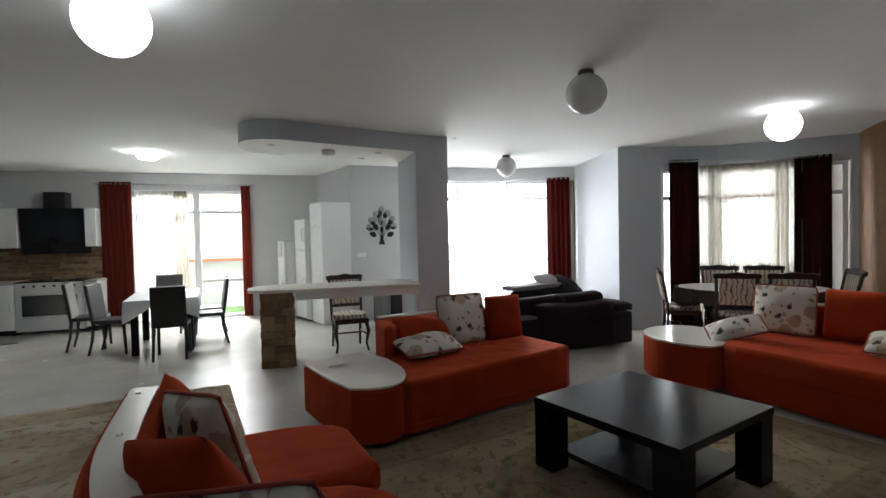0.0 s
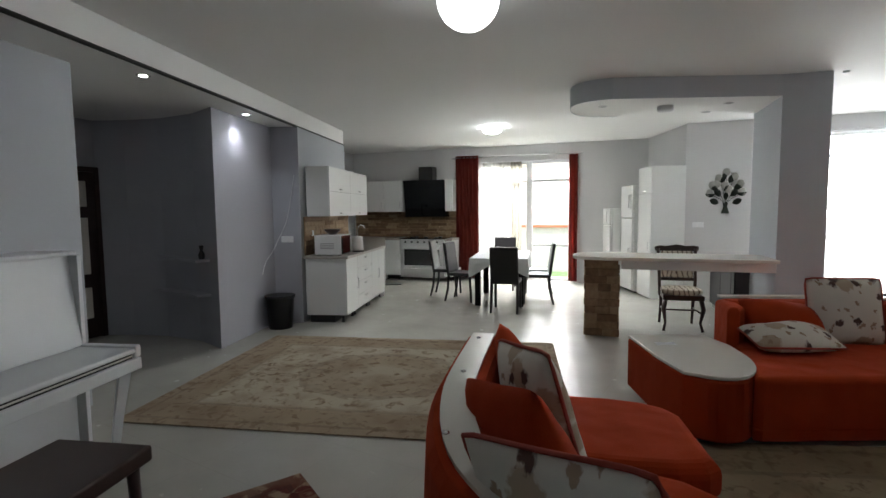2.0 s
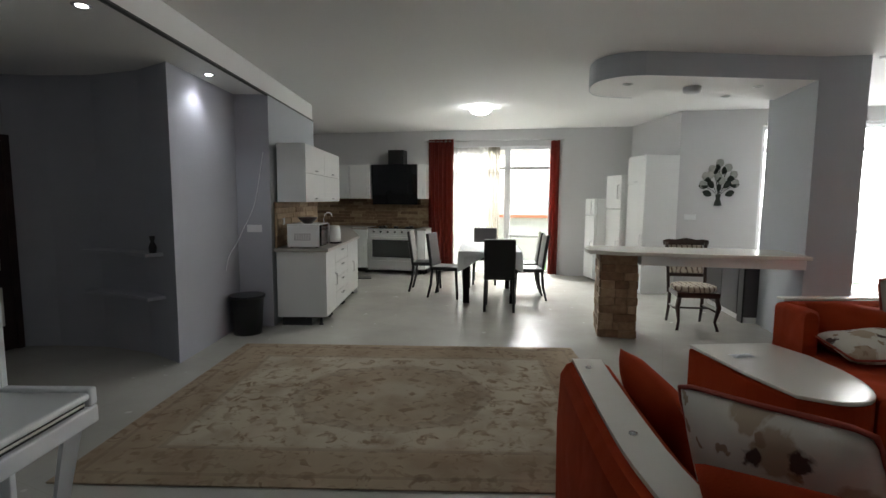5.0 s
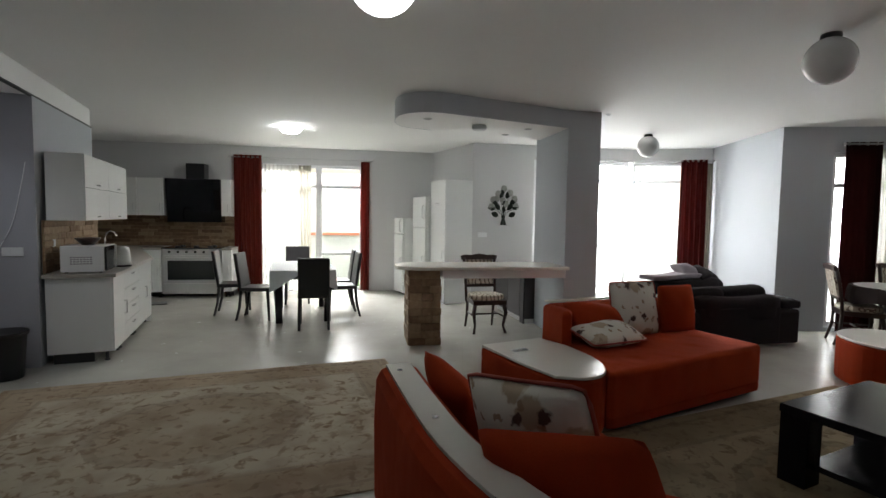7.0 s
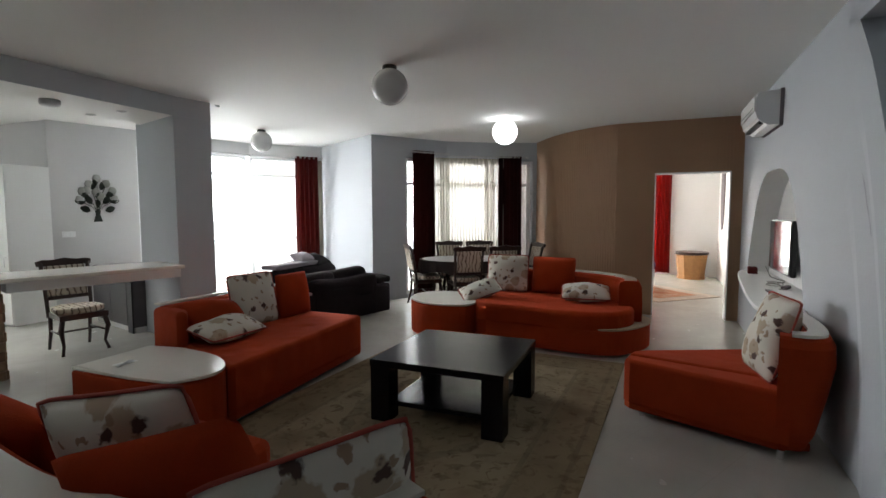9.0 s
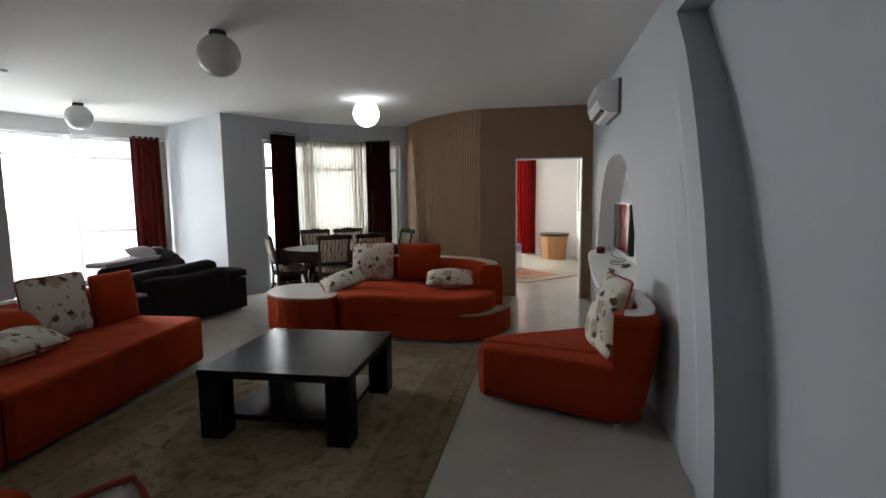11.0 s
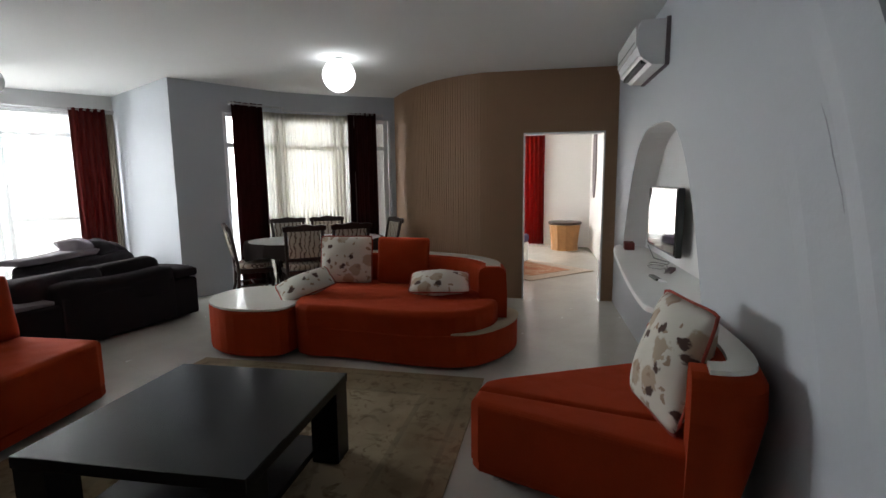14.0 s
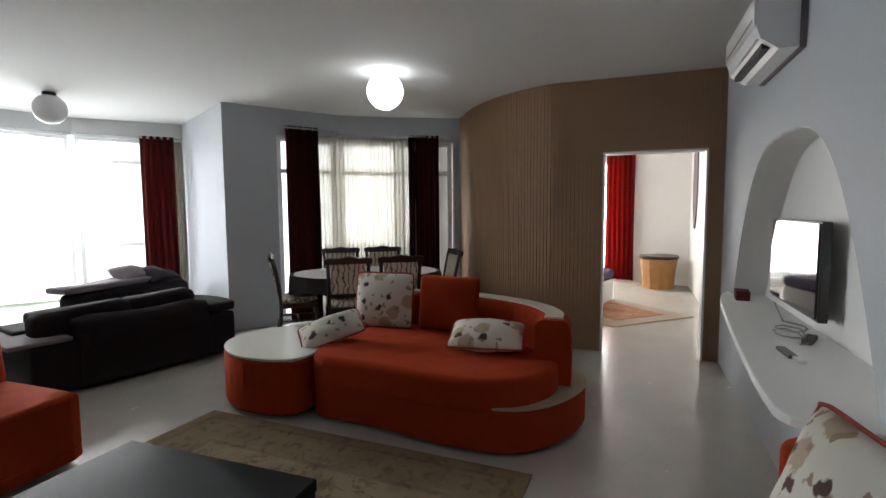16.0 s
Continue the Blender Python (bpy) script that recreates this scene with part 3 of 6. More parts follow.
slab("ceiling_beam", [(beam_x(-2.6), -2.6), (beam_x(7.5), 7.5), (-6.5, 7.5), (-6.5, -2.6)], 2.61, H - 0.002, CEIL, "lowered plaster soffit over the hall", "ceiling beam")
tagged(part("trim", tube([(beam_x(y) + 0.004, y, 2.612) for y in (-2.5, 1.0, 3.0, 5.6, 7.5)], 0.018, 6), BLACK), "dark crack line along the soffit edge", "trim", kind="structure")
slab("wall_hall", [(-3.72, 4.3), (-4.2, 4.5), (-4.78, 4.57), (-5.25, 4.5), (-5.6, 4.38), (-6.5, 4.38), (-6.5, 7.5), (-4.12, 7.5), (-3.74, 5.67), (-3.61, 5.66), (-3.975, 5.575)], 0, 2.61, WALL_SHADED, "curved hall wall, its grey darkened for the hall shade", "wall")
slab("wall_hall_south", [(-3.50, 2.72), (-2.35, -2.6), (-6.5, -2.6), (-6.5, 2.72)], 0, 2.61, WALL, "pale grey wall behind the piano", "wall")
slab("wall_hall_end", [(-5.6, 2.73), (-5.6, 4.379), (-6.0, 4.379), (-6.0, 2.73)], 0, 2.61, WALL_SHADED, "hall end wall, its grey darkened for the hall shade", "wall")
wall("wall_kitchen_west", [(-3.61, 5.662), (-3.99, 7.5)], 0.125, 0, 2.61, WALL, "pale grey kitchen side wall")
wall("wall_kitchen_recess", [(-5.5, 7.4), (-5.5, 10.5)], 0.3, 0, H, WALL_WARM, "pale grey kitchen recess wall")
wall("wall_kitchen_north", [(-5.8, 10.5), (0.98, 10.5)], 0.25, 0, H, WALL_WARM, "pale grey kitchen back wall", holes=[(3.36, 5.32, 0.0, 2.52)])
wall("wall_kitchen_east", [(0.95, 10.5), (1.44, 8.95)], 0.25, 0, H, WALL_WARM, "pale grey kitchen side wall")
wall("wall_flower", [(1.42, 8.95), (2.5, 8.95)], 0.25, 0, H, WALL_WARM, "pale grey wall with a metal flower")
# lighter grey here paints in the glow round the bright bay window
wall("wall_living_bay", [(2.5, 8.95), (4.5, 8.97), (5.75, 8.42)], 0.25, 0, H, WALL_WARM, "wall around the bay window, coloured paler for the window glow", holes=[(0.06, 3.25, 0.06, 2.6)])
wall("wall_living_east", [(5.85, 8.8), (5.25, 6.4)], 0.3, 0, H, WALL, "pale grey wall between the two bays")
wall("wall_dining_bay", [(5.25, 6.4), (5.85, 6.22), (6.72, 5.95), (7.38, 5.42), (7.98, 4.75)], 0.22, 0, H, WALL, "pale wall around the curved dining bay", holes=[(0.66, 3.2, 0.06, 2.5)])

# brown slatted wall, curved at its end, with the bedroom doorway
brown_line = smoothed([(7.98, 4.75), (7.5, 4.25), (7.15, 3.7), (6.97, 3.2), (6.94, 2.83)], 2)
arc = sum((Vector(c) - Vector(a)).length for a, c in zip(brown_line, brown_line[1:]))
wall_brown = wall("wall_east", brown_line + [(7.43, 1.1)], 0.16, 0, H, BROWNSLAT, "brown slatted feature wall, curved at one end", holes=[(arc + 0.51, arc + 1.49, 0.0, 2.10)])

# wall with the niche: three plaster layers, each with a sweeping end
TVO, TVD, TVN = Vector((7.40, 1.265)), Vector((-0.9637, -0.267)), Vector((0.267, -0.9637))


def tv_point(s, depth):
    p = TVO + TVD * s + TVN * depth
    return p.x, p.y


def plaster_layer(name, d0, d1, label):
    """The niche wall: a front face that swells in two shallow sweeping ridges to its curved end."""
    apex, left, right, sill, crown = 2.0, 0.62, 3.36, 0.74, 1.96
    curve_l = [(apex - (apex - left) * (1 - k / 14) ** 0.62, sill + (crown - sill) * math.sin(math.pi / 2 * k / 14)) for k in range(15)]
    curve_r = [(apex + (right - apex) * (1 - k / 14) ** 0.62, sill + (crown - sill) * math.sin(math.pi / 2 * k / 14)) for k in range(15)]
    one = [(-0.3, 0), (apex, 0), (apex, sill)] + curve_l + [(apex, H), (-0.3, H)]
    bend = 3.70
    two = [(apex, 0), (bend, 0), (bend, H), (apex, H)] + curve_r[::-1] + [(apex, sill)]
    bm = bmesh.new()
    for outline in (one, two):
        rows = [[bm.verts.new((*tv_point(s, d), z)) for s, z in outline] for d in (d0, d1)]
        bm.faces.new(rows[0])
        bm.faces.new(rows[1][::-1])
        for k in range(len(outline)):
            q = (k + 1) % len(outline)
            bm.faces.new((rows[0][k], rows[0][q], rows[1][q], rows[1][k]))
    rows = []
    for k in range(25):
        z = H * k / 24
        f1, f2 = 0.022 * min(1.0, max(0.0, (1.75 - z) / 0.6)), 0.028 * min(1.0, max(0.0, (2.35 - z) / 0.6))
        cuts, last = [], bend
        for foot, curl, reach in ((4.60, 0.18, 0.0), (4.60, 0.18, 0.13), (4.97, 0.165, 0.0), (4.97, 0.165, 0.13), (5.32, 0.157, 0.0)):
            last = max(foot - curl * z * z + reach, last + 0.002)
            cuts.append(last)
        ring = ((bend, d0), (cuts[0], d0), (cuts[1], d0 - f1), (cuts[2], d0 - f1), (cuts[3], d0 - f1 - f2), (cuts[4], d0 - f1 - f2), (cuts[4], d1), (bend, d1))
        rows.append([bm.verts.new((*tv_point(sx, d), z)) for sx, d in ring])
    for a, c in zip(rows, rows[1:]):
        for i in range(8):
            bm.faces.new((a[i], a[(i + 1) % 8], c[(i + 1) % 8], c[i]))
    bm.faces.new(rows[0])
    bm.faces.new(rows[-1])
    return tagged(part(name, bm, WALL), label, "wall", kind="structure")


plaster_layer("wall_south_front", 0.0, 0.2505, "pale grey plaster wall with a pointed niche and sweeping edge")
slab("wall_south_recess", [tv_point(4.01, 0.175), tv_point(10.6, 0.175), tv_point(10.6, 0.2508), tv_point(4.01, 0.2508)], 0, H, WALL, "pale grey plaster wall set back beside the ridges", "wall")
slab("wall_south_header", [tv_point(4.02, 0.0), tv_point(10.6, 0.0), tv_point(10.6, 0.1748), tv_point(4.02, 0.1748)], 2.655, H - 0.001, WALL, "pale grey plaster header over the recess", "wall")
slab("wall_south", [tv_point(-5.6, 0.251), tv_point(10.6, 0.251), tv_point(10.6, 0.6), tv_point(-5.6, 0.6)], 0, H, WALL, "pale grey plaster wall", "wall")

crack = [(*tv_point(4.966 - 0.165 * z * z + 0.004 * math.sin(31 * z), -0.020), z) for z in (1.40, 1.46, 1.52, 1.58, 1.64, 1.70, 1.76)]
tagged(part("plaster_crack", tube(crack, [0.0005, 0.0015, 0.001, 0.002, 0.0012, 0.002, 0.0005], 5), WALL_SHADED), "thin grey crack along the plaster ridge", "trim", kind="structure")

# room beyond the doorway
wall("wall_bedroom_east", [(12.4, 5.6), (12.4, 2.2)], 0.25, 0, H, WHITE_WALL, "white bedroom wall with a window", holes=[(0.3, 2.0, 0.1, 2.5)])
slab("wall_bedroom_south", [tv_point(-5.5, 0.22), tv_point(-0.5, 0.22), tv_point(-0.5, 0.25), tv_point(-5.5, 0.25)], 0, H, WHITE_WALL, "white bedroom side wall", "wall")
wall("wall_bedroom_north", [(7.75, 5.02), (12.6, 5.5)], 0.2, 0, H, WHITE_WALL, "white bedroom wall")

# pier, lowered canopy and bar
slab("pier", [(1.95, 6.09), (2.39, 6.12), (2.39, 7.18), (1.95, 7.18)], 0, H - 0.002, WALL, "pale grey square pier beside the bar", "pier", 0.006)
canopy = [(2.388, 6.119), (2.388, 7.1), (1.95, 7.06), (0.35, 6.66)] + smoothed([(0.12, 6.58), (-0.1, 6.45), (-0.17, 6.1), (-0.12, 5.76), (0.08, 5.60), (0.3, 5.59)], 2) + [(1.95, 6.089)]
slab("ceiling_canopy", canopy, 2.63, H - 0.004, CEIL, "lowered white canopy with a rounded end", "ceiling canopy")
tagged(part("canopy_fascia", sweep(canopy[3:] + [canopy[0]], [(0.0, 2.627), (-0.006, 2.627), (-0.006, H - 0.003), (0.0, H - 0.003)]), WALL), "pale grey painted edge of the lowered canopy", "ceiling canopy", kind="structure")


# ---- windows ----


def pvc_window(name, a, c, z0, z1, label, mullions=1, transom=None, door=False):
    """A white frame between two points in plan, with uprights, an optional transom and panes."""
    a, c = Vector(a), Vector(c)
    d = c - a
    w = thing(name, at(a.x, a.y, 0, math.degrees(math.atan2(d.y, d.x))), label, "window", kind="structure")
    length = d.length
    part("frame_post", box(0, 0.06, 0, 0.07, z0, z1, 0.006), PVC, w)
    part("frame_post", box(length - 0.06, length, 0, 0.07, z0, z1, 0.006), PVC, w)
    part("frame_rail", box(0.06, length - 0.06, 0, 0.07, z1 - 0.06, z1, 0.006), PVC, w)
    part("frame_rail", box(0.06, length - 0.06, 0, 0.07, z0, z0 + 0.07, 0.006), PVC, w)
    for k in range(mullions):
        x = length * (k + 1) / (mullions + 1)
        part("mullion", box(x - 0.035, x + 0.035, 0.003, 0.067, z0 + 0.07, z1 - 0.06, 0.006), PVC, w)
    for tz in transom or ():
        part("transom", box(0.06, length - 0.06, 0.006, 0.064, tz - 0.03, tz + 0.03, 0.006), PVC, w)
    pane = part("pane", box(0.05, length - 0.05, 0.03, 0.036, z0 + 0.05, z1 - 0.05), GLASS, w)
    pane.visible_shadow = False
    return w


pvc_window("window_1", (-2.43, 10.56), (-1.36, 10.56), 0.0, 2.52, "tall white plastic window beside the balcony door", 1, (2.1,))
pvc_window("window_2", (-1.36, 10.56), (-0.49, 10.56), 0.0, 2.52, "white glazed balcony door", 0, (2.1, 0.75))
pvc_window("window_3", (2.57, 9.02), (4.47, 9.04), 0.06, 2.6, "large white bay window", 1, (2.25, 1.03))
pvc_window("window_4", (4.53, 9.03), (5.62, 8.55), 0.06, 2.6, "white bay window", 0, (2.25, 1.03))
pvc_window("window_5", (5.93, 6.28), (6.73, 6.02), 0.06, 2.5, "white dining bay window", 0, (2.05,))
pvc_window("window_6", (6.77, 6.0), (7.42, 5.48), 0.06, 2.5, "white dining bay window", 0, (2.05,))
pvc_window("window_7", (7.45, 5.44), (7.95, 4.88), 0.06, 2.5, "white dining bay window", 0, (2.05,))
pvc_window("window_8", (12.46, 3.62), (12.46, 5.28), 0.1, 2.5, "white bedroom window", 1, (2.0,))


def curtain(name, line, z0, z1, depth, folds, material, label, seed, category="curtain"):
    return tagged(part(name, drape(line, z0, z1, depth, folds, seed), material, smooth=True), label, category)


def curtain_rod(a, c, z, rings, label="thin steel curtain rod with rings"):
    a, c = Vector((*a, z)), Vector((*c, z))
    r = thing("curtain_rod", Matrix.Translation(a), label, "curtain rod")
    part("pole", tube([(0, 0, 0), c - a], 0.011, 8), STEEL, r, smooth=True)
    for e, f in ((Vector((0, 0, 0)), -1), (c - a, 1)):
        bm = bmesh.new()
        bmesh.ops.create_icosphere(bm, subdivisions=2, radius=0.022, matrix=Matrix.Translation(e))
        part("finial", bm, STEEL, r, smooth=True)
    d = (c - a)
    for k in range(rings):
        p = d * ((k + 0.5) / rings)
        side = d.cross(Vector((0, 0, 1))).normalized()
        loop = [p + 0.024 * (math.cos(2 * math.pi * i / 12) * side + math.sin(2 * math.pi * i / 12) * Vector((0, 0, 1))) for i in range(13)]
        part("ring", tube(loop, 0.004, 5), STEEL, r)
    return r


# kitchen
curtain("curtain", [(-2.93, 10.38), (-2.42, 10.38)], 0.03, 2.66, 0.09, 6, CURTAIN, "long brick-red eyelet curtain at the kitchen window", 1)
curtain("curtain", [(-0.53, 10.38), (-0.36, 10.38)], 0.03, 2.6, 0.08, 2, CURTAIN, "narrow gathered brick-red curtain at the balcony door", 2)
curtain("sheer_curtain", [(-2.44, 10.45), (-1.75, 10.45)], 0.04, 2.5, 0.05, 9, SHEER, "white sheer curtain at the kitchen window", 3)
curtain("sheer_curtain", [(-1.74, 10.44), (-1.5, 10.44)], 0.04, 2.5, 0.07, 4, SHEER_CREAM, "gathered cream sheer curtain", 4)
curtain_rod((-3.0, 10.38), (-0.3, 10.38), 2.62, 10)
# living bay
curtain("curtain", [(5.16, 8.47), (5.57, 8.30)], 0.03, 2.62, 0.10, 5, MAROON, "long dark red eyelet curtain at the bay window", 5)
curtain("sheer_curtain", [(2.6, 8.86), (3.5, 8.87), (4.45, 8.83), (5.2, 8.52)], 0.03, 2.56, 0.06, 26, SHEER_THIN, "wide white sheer curtain over the bay window", 6)
curtain("sheer_curtain", [(5.56, 8.36), (5.68, 8.31)], 0.03, 2.56, 0.05, 4, SHEER_CREAM, "strip of cream sheer curtain", 7)
curtain_rod((2.55, 8.80), (4.45, 8.80), 2.6, 8)
curtain_rod((4.45, 8.78), (5.66, 8.28), 2.6, 8)
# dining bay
curtain("curtain", [(5.93, 6.08), (6.35, 5.94)], 0.03, 2.62, 0.10, 6, WINE_BACKLIT, "long wine curtain in the dining bay, coloured dark as backlit", 8)
curtain("curtain", [(7.36, 5.22), (7.66, 4.90)], 0.03, 2.57, 0.10, 6, WINE_BACKLIT, "long wine curtain by the slatted wall, coloured dark as backlit", 9)
curtain("sheer_curtain", [(6.28, 6.02), (6.68, 5.87), (7.28, 5.36), (7.46, 5.15)], 0.03, 2.53, 0.05, 26, SHEER_CREAM, "cream sheer curtain in the dining bay", 10)
curtain_rod((5.88, 6.06), (6.62, 5.82), 2.59, 7)
curtain_rod((6.62, 5.82), (7.74, 4.84), 2.55, 9)
# bedroom
curtain("curtain", [(12.25, 4.0), (12.25, 3.42)], 0.05, 2.75, 0.12, 6, RED, "long bright red curtain in the bedroom", 11)
curtain_rod((12.25, 5.2), (12.25, 3.3), 2.72, 8)

curtain("sheer_curtain", [(12.34, 5.3), (12.34, 3.6)], 0.05, 2.5, 0.06, 14, SHEER_THIN, "white sheer curtain at the bedroom window", 12)
# added emissive panels outside the windows, standing in for bright sky
SKY_GLOW = glowing("glowing_sky_panel", (0.95, 0.98, 1.0), 1.15)
slab("backdrop_living", [(1.4, 13.0), (7.2, 11.4), (7.24, 11.5), (1.44, 13.1)], -0.14, 4.6, SKY_GLOW, "added glowing panel in place of the sky beyond the bay window", "backdrop")
slab("backdrop_bay", [(5.6, 8.6), (9.6, 6.6), (9.64, 6.68), (5.64, 8.68)], -0.14, 5.5, SKY_GLOW, "added glowing panel in place of the sky beyond the dining bay", "backdrop")
slab("backdrop_bedroom", [(14.5, 1.5), (14.6, 1.5), (14.6, 8.0), (14.5, 8.0)], -0.14, 5.5, SKY_GLOW, "added glowing panel in place of the sky beyond the bedroom", "backdrop")

# balcony seen through the kitchen window
slab("balcony_wall", [(-6, 13.4), (4, 13.4), (4, 13.6), (-6, 13.6)], -0.15, 2.6, PLASTER, "pale plastered garden wall", "garden wall")
slab("balcony_coping", [(-6, 13.34), (4, 13.34), (4, 13.398), (-6, 13.398)], 1.02, 1.09, TERRA, "terracotta coping on the garden wall", "coping")

# ---- lights ----


def globe(x, y, lit):
    g = thing("globe_lamp", at(x, y, H), "lit round opal glass ceiling lamp" if lit else "unlit round opal glass ceiling lamp with a black base", "ceiling lamp", "globe lamps")
    part("base", lathe([(0.0, -0.001), (0.062, -0.001), (0.066, -0.02), (0.06, -0.045), (0.0, -0.046)], 24), BLACK if not lit else STEEL, g, smooth=True)
    # lit globes are modelled wider, so their bloom is part of the shape
    r, n = (0.175 if lit else 0.162), 16
    prof = [(max(0.0, r * math.sin(math.pi * k / n)), -0.185 + r * math.cos(math.pi * k / n)) for k in range(n + 1)]
    part("globe", lathe(prof, 32), LIT if lit else OPAL, g, smooth=True)
    return g


globe(-0.45, 2.80, True)
globe(2.70, 3.39, False)
globe(3.83, 7.41, False)
globe(5.51, 3.93, True)
kl = thing("ceiling_light", at(-1.575, 8.1, H), "lit flat round kitchen ceiling light", "ceiling light")
part("base", lathe([(0.0, -0.001), (0.15, -0.001), (0.15, -0.02), (0.0, -0.021)], 32), WHITE, kl)
part("diffuser", lathe([(0.15, -0.021), (0.155, -0.05), (0.125, -0.085), (0.07, -0.105), (0.0, -0.112)], 32), LIT_FLAT, kl, smooth=True)
for x, y in ((-3.29, 3.15), (-3.65, 4.75)):
    dl = thing("downlight", at(x, y, 2.61), "small lit recessed downlight in the soffit", "downlight", "hall downlights")
    part("ring", lathe([(0.055, -0.001), (0.055, -0.006), (0.036, -0.008), (0.036, -0.001)], 24), CHROME, dl, smooth=True)
    part("bulb", lathe([(0.034, -0.002), (0.03, -0.009), (0.0, -0.011)], 20), SPOT, dl, smooth=True)
for x, y in ((0.2, 5.95), (1.5, 6.28), (1.35, 6.75)):
    dl = thing("downlight", at(x, y, 2.63), "small unlit recessed downlight in the canopy", "downlight", "canopy downlights")
    part("ring", lathe([(0.05, -0.001), (0.05, -0.006), (0.034, -0.008), (0.034, -0.001)], 24), STEEL, dl, smooth=True)
    part("bulb", lathe([(0.032, -0.002), (0.028, -0.006), (0.0, -0.007)], 20), OPAL, dl, smooth=True)
dl = thing("canopy_lamp", at(0.86, 6.2, 2.63), "small unlit round grey lamp under the canopy", "ceiling lamp")
part("body", lathe([(0.0, -0.001), (0.085, -0.001), (0.09, -0.02), (0.085, -0.05), (0.07, -0.06), (0.0, -0.062)], 24), STEEL, dl, smooth=True)

# ---- bar ----
bar = thing("bar_counter", at(0, 0), "cream-topped bar counter on a stone-clad leg", "bar counter")
part("top", prism(smoothed([(-0.13, 6.2), (-0.10, 6.05), (0.05, 5.95), (0.2, 5.93)], 2) + [(1.948, 5.93), (1.948, 6.62)] + smoothed([(0.1, 6.62), (-0.06, 6.55), (-0.13, 6.4)], 2), 0.905, 0.945, 0.008), CREAM, bar)
part("apron", box(0.42, 1.945, 6.03, 6.52, 0.80, 0.903, 0.004), WHITE, bar)
leg = part("leg", box(0.03, 0.39, 6.07, 6.57, 0, 0.903), STONE, bar, "rough brown stone-clad leg")


def stones(parent, x0, x1, z0, z1, m, seed, rows, depth=0.022, cols=(2, 3)):
    """Ledger stones of uneven length and depth on an upright face; local x along it, y outward."""
    rng = random.Random(seed)
    rh = (z1 - z0) / rows
    for r in range(rows):
        k = rng.choice(cols)
        cuts = sorted([x0, x1] + [x0 + (x1 - x0) * (i + rng.uniform(-0.42, 0.42)) / k for i in range(1, k)])
        for a, c in zip(cuts, cuts[1:]):
            part("stone", box(a + 0.002, c - 0.002, -0.004, depth * rng.uniform(0.4, 1.0), z0 + r * rh + 0.002, z0 + (r + 1) * rh - 0.002, 0.004, 1), STONE, parent, m=m)


# ---- orange seating ----


def back_shell(parent, line, thick, top, cap_w, cap_label="cream gloss cap board", skip=0):
    """An upholstered back that follows a line, with a gloss board screwed to its top."""
    line = smoothed(line, 2)
    sg, t = math.copysign(1, thick), abs(thick)
    part("back", sweep(line, [(sg * d, z) for d, z in ((0.02, 0.05), (0.055, 0.12), (0.06, 0.5), (0.05, top - 0.07), (0.025, top - 0.025), (-0.01, top - 0.012), (-t + 0.05, top - 0.012), (-t + 0.015, top - 0.03), (-t, top - 0.07), (-t, 0.05))]), ORANGE, parent)
    if cap_w:
        trim_ = line[skip:] if skip else line
        part("cap", sweep(trim_, [(0.0, top - 0.016), (0.002, top), (-cap_w, top), (-cap_w, top - 0.016)]), CREAM, parent, cap_label)


# seating round the near end of the rug
A = thing("sofa", at(0, 0), "orange velour sofa with a cream-capped wraparound back", "sofa", "orange seating set")
line_a = [(-0.42, 2.77), (-0.36, 2.25), (-0.30, 1.85), (-0.15, 1.42), (0.06, 1.17), (0.28, 1.035), (0.44, 1.005)]
back_shell(A, line_a[::-1], 0.17, 0.785, 0.12)
for p in ((-0.362, 2.66), (-0.278, 2.09), (-0.160, 1.50)):
    part("bolt", lathe([(0.0, 0.785), (0.013, 0.785), (0.012, 0.79), (0.0, 0.793)], 12, x=p[0], y=p[1]), CHROME, A, "chrome cap bolt", smooth=True)
part("base", prism(smoothed([(-0.2, 2.85), (0.62, 2.93), (0.80, 2.1), (0.90, 1.3), (0.72, 1.05), (0.3, 1.1), (-0.05, 1.5)], 1, True), 0.05, 0.27, 0.03, 3), ORANGE, A)
part("seat_cushion", seat_top([(-0.26, 2.88), (0.65, 3.0), (0.74, 2.5), (0.80, 2.22), (-0.22, 2.14)], 0.25, 0.43, 0.06), ORANGE_SEAT, A)
part("seat_cushion", seat_top([(-0.22, 2.15), (0.80, 2.23), (0.95, 1.35), (0.78, 1.12), (0.36, 1.14), (0.02, 1.36), (-0.12, 1.62)], 0.25, 0.425, 0.06), ORANGE_SEAT, A)
for x, y in ((-0.2, 2.7), (0.55, 2.8), (0.8, 1.4), (0.2, 1.2)):
    part("foot", lathe([(0.0, 0.0), (0.025, 0.0), (0.03, 0.06), (0.0, 0.061)], 12, x=x, y=y), BLACK, A)

# chaise by the bar
B = thing("chaise", at(0, 0), "orange velour chaise with a low back", "chaise", "orange seating set")
seat_b = [(1.17, 3.50), (1.22, 3.487), (2.90, 4.07), (2.955, 4.12), (2.75, 4.78), (2.0, 4.86), (1.24, 4.72)]
part("base", prism(seat_b, 0.04, 0.12, 0.012, 2), ORANGE, B)
part("seat_cushion", block(seat_b, 0.121, 0.445, 0.04), ORANGE_SEAT, B)
part("back", prism([(1.17, 4.72), (1.95, 4.92), (2.62, 4.98), (2.62, 4.80), (2.0, 4.74), (1.23, 4.54)], 0.2, 0.735, 0.055, 4), ORANGE, B)
